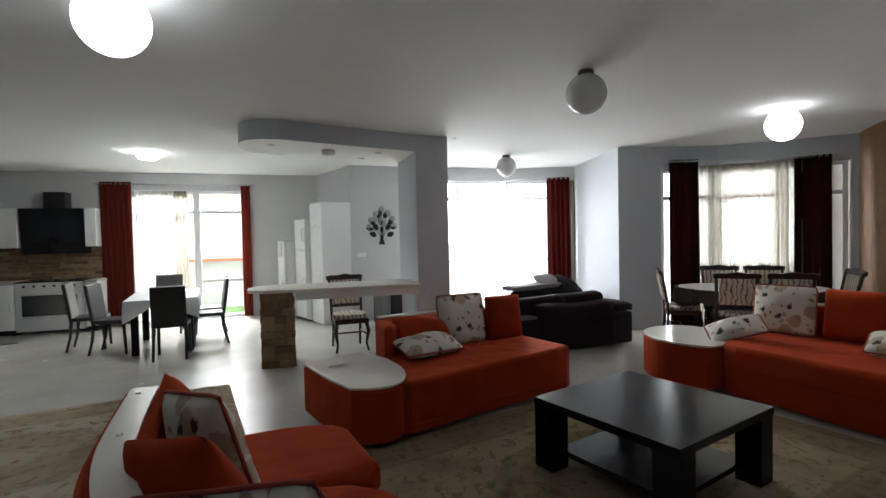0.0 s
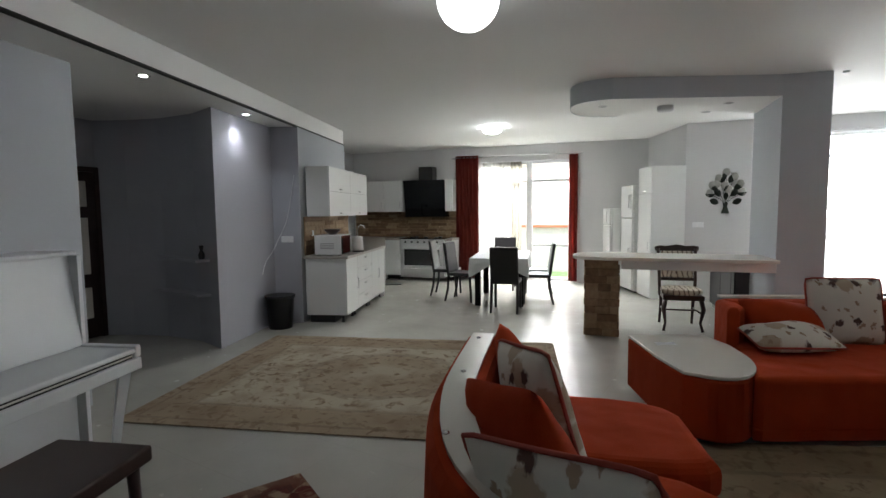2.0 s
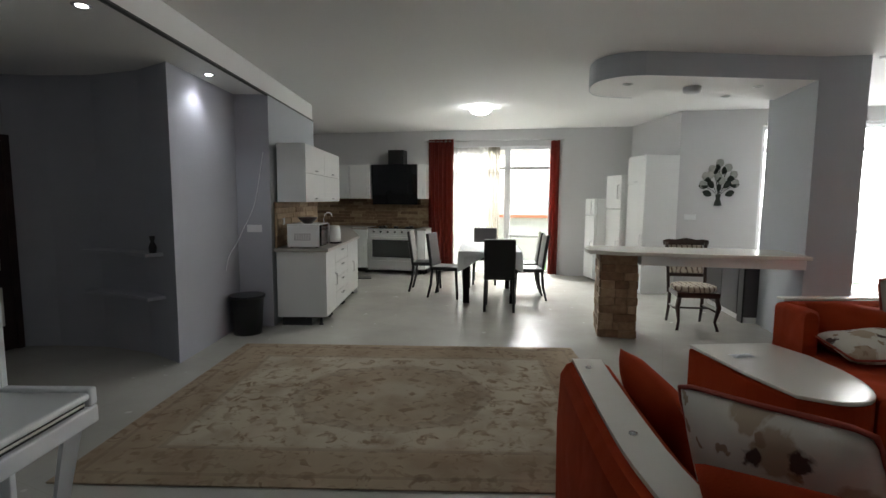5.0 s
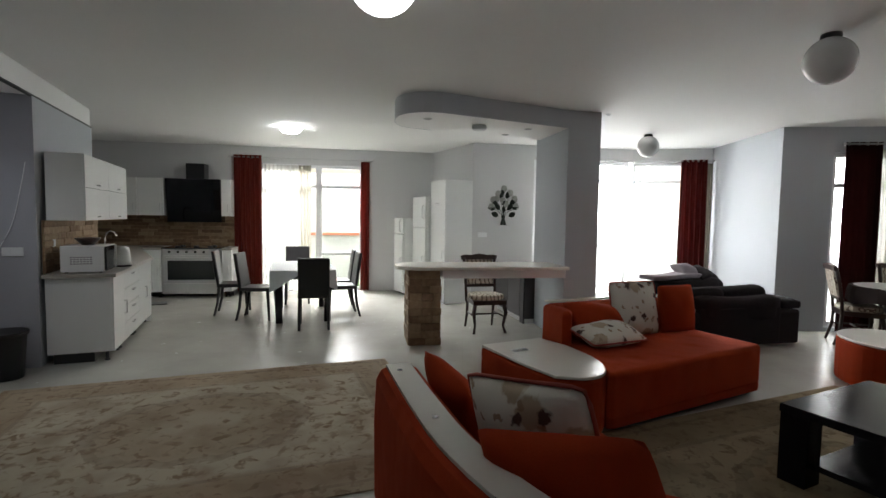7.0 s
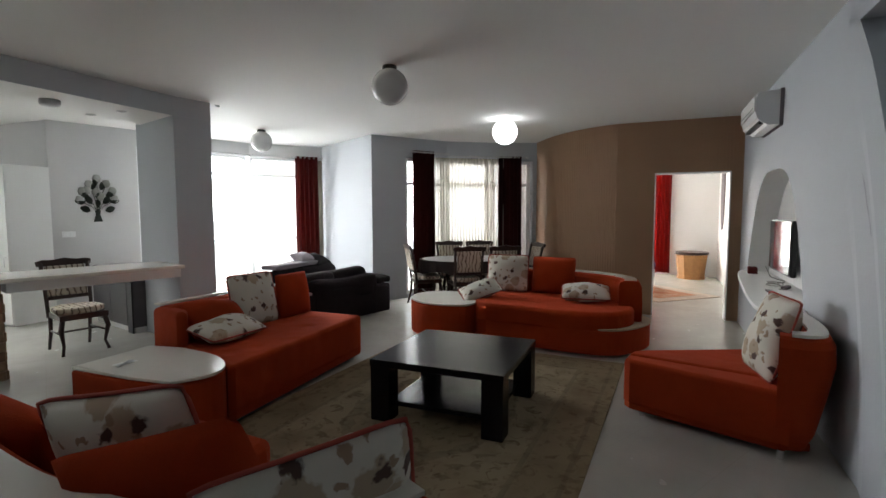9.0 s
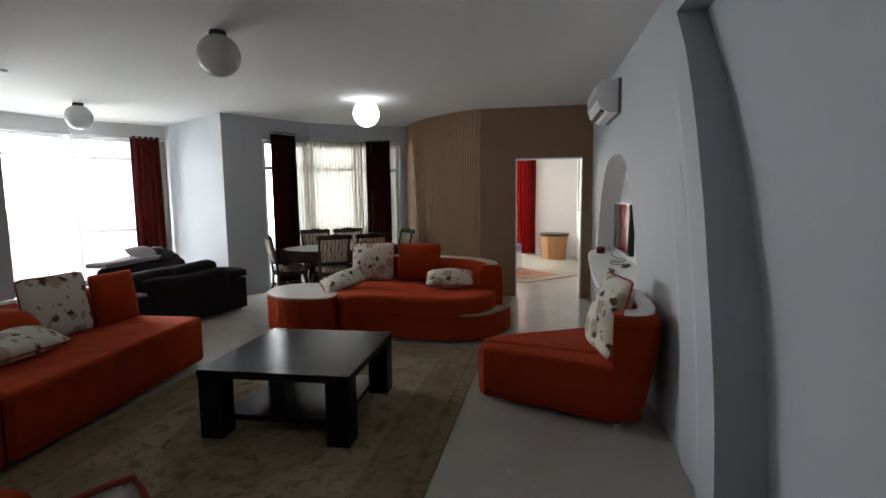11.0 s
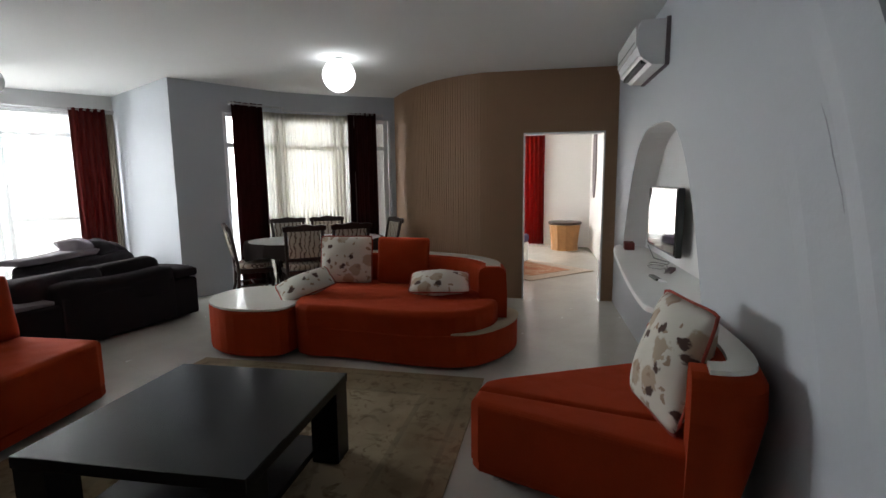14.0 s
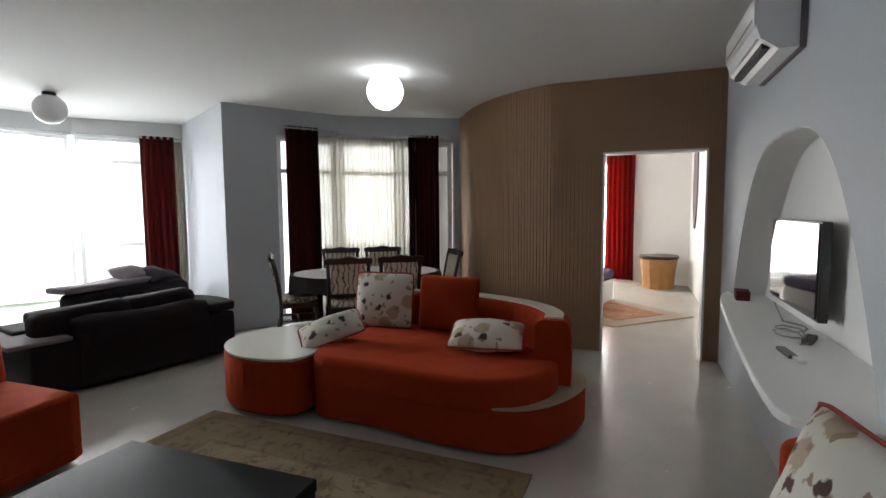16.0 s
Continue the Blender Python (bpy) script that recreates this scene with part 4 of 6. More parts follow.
part("cap", prism([(1.17, 4.74), (1.95, 4.94), (2.6, 5.0), (2.6, 4.93), (1.97, 4.87), (1.19, 4.67)], 0.737, 0.757, 0.005), CREAM, B, "cream gloss cap board")
part("arm", prism([(1.155, 4.72), (1.29, 4.76), (1.31, 4.42), (1.25, 4.30), (1.165, 4.30)], 0.2, 0.725, 0.045, 4), ORANGE, B)
for x, y in ((1.35, 3.68), (2.8, 4.18), (2.6, 4.65), (1.35, 4.6)):
    part("foot", lathe([(0.0, 0.0), (0.025, 0.0), (0.03, 0.06), (0.0, 0.061)], 12, x=x, y=y), BLACK, B)

BT = thing("side_table", at(0, 0), "orange upholstered side table with a cream gloss top", "side table")
tab = [(0.46, 4.30), (1.03, 4.48)] + smoothed([(1.17, 4.2), (1.25, 3.8), (1.17, 3.48), (0.98, 3.36), (0.76, 3.44)], 2) + [(0.63, 3.75)]
part("body", prism(tab, 0.04, 0.438, 0.02, 2), ORANGE, BT)
part("top", prism(tab, 0.44, 0.462, 0.006), CREAM, BT, "cream gloss board top")

# kidney sofa by the dining bay
C = thing("sofa", at(0, 0), "orange velour kidney-shaped sofa with cream boards", "sofa", "orange seating set")
part("base", block(smoothed([(4.13, 3.56), (4.30, 3.0), (4.34, 2.45), (4.47, 2.0), (4.74, 1.84), (5.1, 1.78), (5.4, 1.86), (5.62, 2.3), (5.66, 2.9), (5.5, 3.6), (5.0, 3.88)], 2, True), 0.03, 0.283, 0.014, 2), ORANGE, C)
part("low_shelf", prism(smoothed([(4.40, 2.4), (4.50, 1.99), (4.74, 1.83), (5.1, 1.77), (5.42, 1.85), (5.5, 2.1), (5.1, 2.3)], 2, True), 0.284, 0.304, 0.006), BEIGE, C, "beige felt-covered low shelf")
part("seat_cushion", block(smoothed([(4.12, 3.56), (4.29, 3.0), (4.33, 2.45), (4.50, 2.02), (4.82, 1.88), (5.15, 1.95), (5.45, 2.35), (5.55, 2.9), (5.45, 3.5), (5.0, 3.85)], 2, True), 0.2835, 0.475, 0.05, 5), ORANGE_SEAT, C)
line_c = [(5.08, 1.92), (5.36, 2.02), (5.60, 2.35), (5.68, 2.85), (5.64, 3.3), (5.46, 3.72), (5.2, 3.95)]
back_shell(C, line_c, -0.19, 0.77, -0.13, skip=2)
CT = thing("side_table", at(0, 0), "rounded orange side table with a cream gloss top", "side table")
tab = smoothed([(4.15, 3.48), (3.96, 3.7), (3.88, 4.05), (4.05, 4.45), (4.45, 4.6), (4.78, 4.4), (4.85, 3.82)], 2, True)
part("body", prism(tab, 0.03, 0.428, 0.02, 2), ORANGE, CT)
part("top", prism(tab, 0.43, 0.452, 0.006), CREAM, CT, "cream gloss board top")

# corner armchair by the niche
D = thing("armchair", at(0, 0), "orange velour corner armchair with a cream cap", "armchair", "orange seating set")
part("base", prism([(3.10, 0.42), (3.19, 1.36), (3.23, 1.41), (3.44, 1.41), (3.52, 1.35), (4.04, 0.74), (4.0, 0.45), (3.5, 0.3), (3.2, 0.26)], 0.045, 0.10, 0.012, 2), ORANGE, D)
part("seat_cushion", block([(3.07, 0.36), (3.18, 1.36), (3.21, 1.41), (3.33, 1.42), (3.36, 0.38)], 0.101, 0.425, 0.03), ORANGE, D)
part("seat_cushion", block([(3.366, 0.37), (3.336, 1.42), (3.44, 1.42), (3.52, 1.36), (4.06, 0.74), (4.02, 0.46)], 0.101, 0.43, 0.03), ORANGE, D)
line_d = smoothed([(3.035, 0.43), (3.045, 0.29), (3.13, 0.19), (3.30, 0.19), (3.46, 0.22), (3.70, 0.28), (3.92, 0.35)], 3)
part("back", sweep(line_d, [(0.10, 0.05), (0.05, 0.16), (0.0, 0.40), (-0.035, 0.60), (-0.03, 0.72), (-0.005, 0.765), (0.03, 0.782), (0.13, 0.782), (0.165, 0.765), (0.18, 0.72), (0.18, 0.05)]), ORANGE, D)
part("cap", sweep(line_d[7:], [(0.008, 0.783), (0.010, 0.801), (0.115, 0.801), (0.115, 0.783)]), CREAM, D, "cream gloss cap board")
part("arm", block(smoothed([(3.84, 0.40), (4.04, 0.44), (4.05, 0.60), (3.96, 0.66), (3.86, 0.62)], 2, True), 0.101, 0.725, 0.04), ORANGE, D)
part("side_plate", box(-0.03, 0.03, -0.003, 0.0, -0.012, 0.012, 0.001, 1), STEEL, D, "small dull metal plate", m=at(3.035, 0.36, 0.52, -88))
for x, y in ((3.24, 1.28), (3.9, 0.75), (3.1, 0.4), (3.9, 0.5)):
    part("foot", lathe([(0.0, 0.0), (0.02, 0.0), (0.022, 0.06), (0.0, 0.061)], 12, x=x, y=y), CHROME, D)

# cushions


def lean(x, y, z, turn, back=12, roll=0):
    return at(x, y, z, turn) @ pose(0, 0, 0, -back, 0, 0) @ pose(0, 0, 0, 0, roll, 0)


FL = "off-white floral cushion with rust piping"
OR = "plain orange velour cushion"

# ---- coffee table ----
T = thing("coffee_table", at(2.508, 2.465, 0, 16.5), "square black-brown coffee table with a lower shelf", "coffee table")
part("top", box(-0.505, 0.505, -0.505, 0.505, 0.415, 0.465, 0.004), BLACKWOOD, T)
part("shelf", box(-0.40, 0.40, -0.40, 0.40, 0.10, 0.135, 0.003), BLACKWOOD, T)
for sx in (-1, 1):
    for sy in (-1, 1):
        part("leg", box(sx * 0.425 - 0.075, sx * 0.425 + 0.075, sy * 0.425 - 0.075, sy * 0.425 + 0.075, 0.011, 0.4145, 0.003), BLACKWOOD, T)

# ---- rugs ----


def rug(x, y, turn, w, h, material, label):
    bm = bmesh.new()
    box(-w / 2, w / 2, -h / 2, h / 2, 0.001, 0.011, 0.004, 1, bm)
    return tagged(part("rug", bm, material, m=at(x, y, 0, turn)), label, "rug")


RUG1 = carpet("faded_hall_rug", 3.26, 2.46, (0.46, 0.395, 0.305), (0.33, 0.255, 0.178), (0.21, 0.145, 0.095), (0.13, 0.09, 0.065))
RUG2 = carpet("faded_sitting_rug", 3.7, 2.45, (0.31, 0.25, 0.165), (0.225, 0.17, 0.105), (0.145, 0.10, 0.058), (0.08, 0.06, 0.04))
rug(-1.66, 4.04, 10.6, 3.26, 2.46, RUG1, "faded beige and brown oriental rug on the open floor")
rug(2.32, 2.56, 13.7, 3.7, 2.45, RUG2, "worn olive-brown oriental rug under the coffee table")

# ---- cushions ----
cushion("cushion", lean(-0.02, 2.56, 0.42, 103.4, 23, -9.4), 0.47, 0.48, 0.17, ORANGE, OR + " leaning on the sofa back", 21, False)
cushion("cushion", lean(0.15, 1.95, 0.43, 124, 13.7, 9.2), 0.54, 0.56, 0.17, FLORAL, FL + " propped on the sofa", 22)
cushion("cushion", lean(0.18, 1.63, 0.42, 132.8, 17.6, 14.5), 0.56, 0.55, 0.19, ORANGE, OR + " propped between floral ones", 23, False)
cushion("cushion", lean(0.36, 1.30, 0.43, 154.7, 20.5, 11), 0.56, 0.56, 0.17, FLORAL, FL + " against the curved back", 24)
cushion("cushion", lean(2.03, 4.56, 0.43, 10, 12), 0.54, 0.52, 0.15, FLORAL, FL + " standing on the chaise", 25)
cushion("cushion", lean(2.53, 4.66, 0.43, 12, 9), 0.46, 0.47, 0.15, ORANGE, OR + " standing on the chaise", 26, False)
cushion("cushion", lean(1.60, 4.36, 0.44, 14, 46, 8), 0.60, 0.42, 0.22, ORANGE, OR + " slumped in the chaise corner", 27, False)
cushion("cushion", lean(1.60, 4.06, 0.505, 14, 78), 0.60, 0.36, 0.16, FLORAL, FL + " lying on the chaise", 28)
cushion("cushion", lean(5.10, 3.62, 0.47, -70, 9), 0.56, 0.50, 0.15, FLORAL, FL + " standing on the kidney sofa", 29)
cushion("cushion", lean(5.30, 3.06, 0.47, -80, 8), 0.58, 0.49, 0.15, ORANGE, OR + " standing on the kidney sofa", 30, False)
cushion("cushion", lean(4.50, 3.57, 0.49, -62, 56, -30), 0.52, 0.28, 0.16, FLORAL, FL + " slumped across the sofa edge", 31)
cushion("cushion", lean(4.86, 2.42, 0.53, -66, 74, 0), 0.56, 0.40, 0.16, FLORAL, FL + " lying on the kidney sofa", 32)
cushion("cushion", lean(3.42, 0.585, 0.42, 206.5, 16, 0.5), 0.50, 0.57, 0.19, FLORAL, FL + " leaning in the armchair", 33)

# ---- niche shelf, television, air conditioner ----
front = [(0.48, 0.0), (0.56, 0.06), (0.8, 0.12), (1.2, 0.17), (2.0, 0.24), (2.8, 0.30), (3.3, 0.32), (3.40, 0.30), (3.46, 0.22), (3.48, 0.10), (3.49, 0.0)]
shelf = smoothed([tv_point(s, -d - 0.002) for s, d in front], 1)
tagged(part("wall_shelf", prism(shelf + [tv_point(3.34, -0.002), tv_point(3.34, 0.235), tv_point(0.64, 0.235), tv_point(0.64, -0.002)], 0.742, 0.782, 0.008), WHITE_WALL), "white plaster shelf curving out of the niche", "shelf")
bm = bmesh.new()
arch = [(2.0 - 1.38 * (1 - k / 14) ** 0.62, 0.74 + 1.22 * math.sin(math.pi / 2 * k / 14)) for k in range(15)]
arch += [(2.0 + 1.36 * (1 - k / 14) ** 0.62, 0.74 + 1.22 * math.sin(math.pi / 2 * k / 14)) for k in range(13, -1, -1)]
hub = (2.0, 1.2)
rows = [[bm.verts.new((*tv_point(px + (hub[0] - px) * g, d), pz + (hub[1] - pz) * g)) for px, pz in arch] for d, g in ((0.004, 0.002), (0.237, 0.002), (0.237, 0.008), (0.004, 0.008))]
for i in range(4):
    for k in range(len(arch) - 1):
        bm.faces.new((rows[i][k], rows[i][k + 1], rows[(i + 1) % 4][k + 1], rows[(i + 1) % 4][k]))
tagged(part("niche_lining", bm, WHITE_WALL), "white painted reveal of the niche", "wall", kind="structure")
tagged(part("niche_back", prism([tv_point(0.63, 0.238), tv_point(3.35, 0.238), tv_point(3.35, 0.2495), tv_point(0.63, 0.2495)], 0.742, 1.975), WHITE_WALL), "white painted back of the niche", "wall", kind="structure")
TVM = at(*tv_point(1.80, 0.11), 1.17, 15.5)
tv = thing("television", TVM, "black flat television mounted in the niche", "television")
part("casing", box(-0.48, 0.48, -0.06, -0.012, -0.275, 0.275, 0.008), BLACK, tv)
part("screen", box(-0.465, 0.465, -0.0125, 0.0, -0.255, 0.262, 0.002), SCREEN, tv, "glossy dark screen")
part("mount", box(-0.15, 0.15, -0.125, -0.058, -0.12, 0.12, 0.004), BLACK, tv)

ac = thing("air_conditioner", at(*tv_point(1.88, 0.0), 2.36, 15.5), "white wall-mounted split air conditioner", "air conditioner")
prof = [(0.0, 0.0), (0.12, 0.0), (0.205, 0.06), (0.228, 0.13), (0.225, 0.26), (0.20, 0.318), (0.0, 0.325)]
bm = bmesh.new()
ends = [[bm.verts.new((x, y, z)) for y, z in prof] for x in (-0.43, 0.43)]
for k in range(len(prof)):
    q = (k + 1) % len(prof)
    bm.faces.new((ends[0][k], ends[0][q], ends[1][q], ends[1][k]))
bm.faces.new(ends[0])
bm.faces.new(ends[1])
part("housing", bm, PVC, ac)
part("front_panel", box(-0.425, 0.425, 0.226, 0.240, 0.135, 0.285, 0.005), WHITE, ac)
part("mount_plate", box(-0.44, 0.44, 0.0, 0.03, -0.01, 0.335, 0.003), GREYLIGHT, ac, "grey shaded mounting plate")
part("outlet_slot", box(-0.38, 0.38, 0.15, 0.19, 0.018, 0.05), BLACK, ac, "dark air outlet slot")
part("vane", box(-0.39, 0.39, 0.145, 0.222, 0.062, 0.072, 0.003), PVC, ac)
part("grille_slot", box(-0.38, 0.38, 0.2395, 0.2415, 0.165, 0.18), BLACK, ac)

tagged(part("small_box", box(-0.09, 0.09, -0.05, 0.05, 0, 0.075, 0.006), MAROON, m=at(*tv_point(0.9, 0.02), 0.782, 190)), "small dark red box on the shelf", "box")
rng = random.Random(5)
loop = [(0.16 * math.cos(a) * (1 - 0.03 * a) + rng.uniform(-0.02, 0.02), 0.07 * math.sin(a) + rng.uniform(-0.01, 0.01), 0.012 + 0.004 * a) for a in [k * 0.35 for k in range(44)]]
tagged(part("cable", tube(loop + [(0.1, -0.06, 0.12), (0.08, -0.10, 0.22)], 0.0045, 6), PETAL, m=at(*tv_point(2.2, 0.02), 0.782, 195), smooth=True), "tangled pale grey cable on the shelf", "cable")
tagged(part("remote_control", box(-0.09, 0.09, -0.022, 0.022, 0.0, 0.018, 0.005), BLACK, m=at(*tv_point(2.55, -0.08), 0.783, 200)), "black remote control on the shelf", "remote control")
tagged(part("remote_control", box(-0.08, 0.08, -0.02, 0.02, 0.0, 0.016, 0.005), PVC, m=at(*tv_point(2.63, -0.06), 0.783, 198)), "white remote control beside the black one", "remote control")
tagged(part("power_strip", box(-0.08, 0.08, -0.025, 0.025, 0.0, 0.03, 0.006), GREYLIGHT, m=at(*tv_point(2.25, 0.10), 0.783, 170)), "small grey power strip on the shelf", "power strip")

# ---- kitchen ----
KX, KA = (-3.60, 5.70), math.degrees(math.atan2(0.979, -0.205))


def kitchen(u, v, z=0.0):
    """The slanted kitchen run: u along the wall, v out from it."""
    return at(KX[0] - 0.205 * u + 0.979 * v, KX[1] + 0.979 * u + 0.205 * v, z, KA)


def bar_handle(parent, x, y, z, length, upright, m=None):
    """A steel bow handle that stands off a face to local -y."""
    h = length / 2
    d = (0, 0, 1) if upright else (1, 0, 0)
    pts = [(x - d[0] * h, y, z - d[2] * h), (x - d[0] * h, y - 0.028, z - d[2] * h), (x + d[0] * h, y - 0.028, z + d[2] * h), (x + d[0] * h, y, z + d[2] * h)]
    return part("handle", tube(pts, 0.006, 6), STEEL, parent, "brushed steel handle")


def unit(name, m, w, d, z0, z1, fronts, label, category, plinth_or_shade=True, group=""):
    """A cabinet: body, fronts (x0, x1, z0, z1, handle), feet and a black box as the shade below; faces local -y."""
    c = thing(name, m, label, category, group)
    part("body", box(0.0, w, 0.0, d, z0, z1, 0.002), WHITE, c)
    if plinth_or_shade:
        # set-back black box stands in for the shade between the feet
        part("plinth_or_shade", box(0.01, w - 0.01, 0.16, d - 0.05, 0.001, z0 - 0.001), BLACK, c)
        for fx in (0.05, w - 0.05):
            part("foot", lathe([(0.0, 0.0), (0.026, 0.0), (0.026, 0.012), (0.016, 0.02), (0.016, z0 - 0.001), (0.0, z0 - 0.0005)], 10, x=fx, y=0.06), BLACK, c)
    for a, e, lo, hi, hd in fronts:
        f = part("door" if hi - lo > 0.28 else "drawer_front", box(a + 0.002, e - 0.002, -0.019, -0.001, lo + 0.002, hi - 0.002, 0.002), WHITE, c)
        if hd == "h":
            bar_handle(f, (a + e) / 2, -0.019, hi - 0.05, 0.10, False)
        elif hd == "low":
            bar_handle(f, (a + e) / 2, -0.019, lo + 0.04, 0.08, False)
        elif hd == "v":
            bar_handle(f, e - 0.05, -0.019, (lo + hi) / 2 if z0 < 1 else lo + 0.15, 0.14, True)
    return c


def krun(u, v):
    return kitchen(u, v) @ pose(0, 0, 0, 0, 0, 0)


# fronts face out of the wall: local -y = +v, local x = along u
unit("base_cabinet", krun(0.0, 0.57), 0.5, 0.55, 0.10, 0.86, [(0, 0.5, 0.10, 0.86, "v")], "glossy white base cabinet at the end of the run", "cabinet", group="kitchen cabinets")
unit("drawer_cabinet", krun(0.502, 0.57), 0.75, 0.55, 0.10, 0.86, [(0, 0.75, 0.10 + 0.19 * k, 0.29 + 0.19 * k, "h") for k in range(4)], "glossy white four-drawer cabinet", "cabinet", group="kitchen cabinets")
unit("base_cabinet", krun(1.254, 0.57), 0.79, 0.55, 0.10, 0.86, [(0, 0.395, 0.10, 0.86, "v"), (0.395, 0.79, 0.10, 0.86, "v")], "glossy white two-door base cabinet", "cabinet", group="kitchen cabinets")
tagged(part("corner_cabinet", prism([(-3.46, 7.84), (-4.43, 9.90), (-4.43, 10.38), (-5.45, 10.38), (-5.45, 7.62), (-4.03, 7.62)], 0.0, 0.86), WHITE), "white corner cabinet between the kitchen runs", "cabinet", "kitchen cabinets")
for a in (0.0, 1.0):
    unit("wall_cabinet", krun(0.08 + a * 0.9, 0.335), 0.898, 0.31, 1.43, 2.10, [(0, 0.9, 1.765, 2.10, "low"), (0, 0.9, 1.43, 1.765, "low")], "glossy white wall cabinet with two lift-up flaps", "cabinet", False, "kitchen cabinets")
for x0, w in ((-5.45, 0.44), (-5.0, 0.45), (-4.54, 0.44)):
    unit("wall_cabinet", at(x0, 10.16), w, 0.32, 1.48, 2.16, [(0, w, 1.48, 2.16, "v")], "glossy white wall cabinet beside the hood", "cabinet", False, "kitchen cabinets")
unit("wall_cabinet", at(-3.10, 10.16), 0.17, 0.32, 1.48, 2.16, [(0, 0.17, 1.48, 2.16, "v")], "narrow glossy white wall cabinet", "cabinet", False, "kitchen cabinets")
unit("base_cabinet", at(-4.42, 9.88), 0.36, 0.58, 0.10, 0.86, [(0, 0.36, 0.10, 0.86, "v")], "glossy white base cabinet beside the stove", "cabinet", group="kitchen cabinets")
unit("base_cabinet", at(-3.03, 9.88), 0.17, 0.58, 0.10, 0.86, [(0, 0.17, 0.10, 0.86, "v")], "narrow glossy white base cabinet", "cabinet", group="kitchen cabinets")

ku = [kitchen(u, v).translation for u, v in ((-0.03, 0.0), (-0.03, 0.62), (2.06, 0.62))]
tagged(part("worktop", prism([ku[0].xy[:], ku[1].xy[:], ku[2].xy[:], (-4.40, 9.85), (-4.062, 9.85), (-4.062, 10.44), (-5.47, 10.44), (-5.47, 7.56), (-4.02, 7.56)], 0.862, 0.90, 0.004), WORKTOP), "grey stone-look kitchen worktop", "worktop")
tagged(part("worktop", box(-3.035, -2.855, 9.85, 10.44, 0.862, 0.90, 0.004), WORKTOP), "short grey worktop beside the stove", "worktop")

stove = thing("stove", at(-4.05, 9.86), "wide steel and black glass stove", "stove")
part("body", box(0.0, 1.0, 0.02, 0.6, 0.06, 0.885, 0.004), STEEL, stove)
part("control_panel", box(0.01, 0.99, 0.0, 0.019, 0.775, 0.88, 0.004), STEEL, stove)
oven = part("oven_door", box(0.02, 0.98, 0.0, 0.019, 0.27, 0.765, 0.006), STEEL, stove, "steel-framed oven door")
part("pane", box(0.10, 0.90, -0.004, 0.001, 0.32, 0.67, 0.002), BLACKGLASS, oven, "dark glass pane")
part("drawer_front", box(0.04, 0.96, 0.0, 0.019, 0.09, 0.255, 0.004), STEEL, stove, "steel warming drawer")
part("hob", box(0.0, 1.0, 0.0, 0.6, 0.886, 0.905, 0.004), BLACKGLASS, stove)
part("handle", tube([(0.1, 0.0, 0.72), (0.1, -0.04, 0.72), (0.9, -0.04, 0.72), (0.9, 0.0, 0.72)], 0.01, 8), STEEL, stove)
for k in range(6):
    part("knob", tube([(0.14 + 0.145 * k, 0.0, 0.828), (0.14 + 0.145 * k, -0.028, 0.828)], 0.02, 12), BLACK, stove, smooth=True)
for x, y in ((0.22, 0.17), (0.22, 0.43), (0.5, 0.3), (0.78, 0.17), (0.78, 0.43)):
    part("burner", lathe([(0.0, 0.905), (0.05, 0.905), (0.045, 0.925), (0.0, 0.928)], 16, x=x, y=y), BLACK, stove)

hood = thing("range_hood", at(-4.07, 10.5), "black glass angled range hood with chimney", "range hood")
bm = bmesh.new()
vs = [bm.verts.new(p) for p in ((0, -0.26, 1.36), (0.95, -0.26, 1.36), (0.95, -0.01, 1.36), (0, -0.01, 1.36), (0, -0.36, 2.16), (0.95, -0.36, 2.16), (0.95, -0.01, 2.16), (0, -0.01, 2.16))]
for f in ((0, 1, 2, 3), (4, 5, 6, 7), (0, 1, 5, 4), (1, 2, 6, 5), (2, 3, 7, 6), (3, 0, 4, 7)):
    bm.faces.new([vs[k] for k in f])
part("canopy", bm, BLACKGLASS, hood)
part("chimney", box(0.34, 0.66, -0.29, -0.005, 2.16, 2.45, 0.004), BLACK, hood)

splash = thing("backsplash", at(-5.45, 10.498), "rough brown stone backsplash behind the stove", "backsplash", kind="structure")
part("backing", box(0.0, 2.58, -0.012, 0.0, 0.902, 1.475), STONE, splash)
splash2 = thing("backsplash", kitchen(0.0, 0.002), "pale brown stone backsplash over the worktop", "backsplash", kind="structure")
part("backing", box(0.02, 1.86, -0.011, 0.0, 0.902, 1.428), STONE, splash2)

mw = thing("microwave", krun(0.06, 0.50) @ at(0, 0, 0.90), "white microwave oven with a dark glass door", "microwave")
part("body", box(0.0, 0.46, 0.0, 0.37, 0.012, 0.275, 0.006), WHITE, mw)
part("door", box(0.01, 0.34, -0.022, -0.001, 0.02, 0.268, 0.01), BLACKGLASS, mw, "dark glass door")
part("control_panel", box(0.345, 0.45, -0.018, -0.001, 0.02, 0.268, 0.004), BLACK, mw)
for r in range(4):
    for c in range(7):
        part("vent", box(-0.0015, 0.001, 0.10 + 0.028 * c, 0.12 + 0.028 * c, 0.09 + 0.022 * r, 0.10 + 0.022 * r), GREYLIGHT, mw)
for x in (0.05, 0.41):
    for y in (0.04, 0.33):
        part("foot", box(x - 0.015, x + 0.015, y - 0.015, y + 0.015, 0.0, 0.0115), BLACK, mw)

kt = thing("kettle", kitchen(0.74, 0.53, 0.90), "white and steel electric kettle on the worktop", "kettle")
part("base", lathe([(0.0, 0.0), (0.085, 0.0), (0.085, 0.02), (0.0, 0.021)], 20), BLACK, kt)
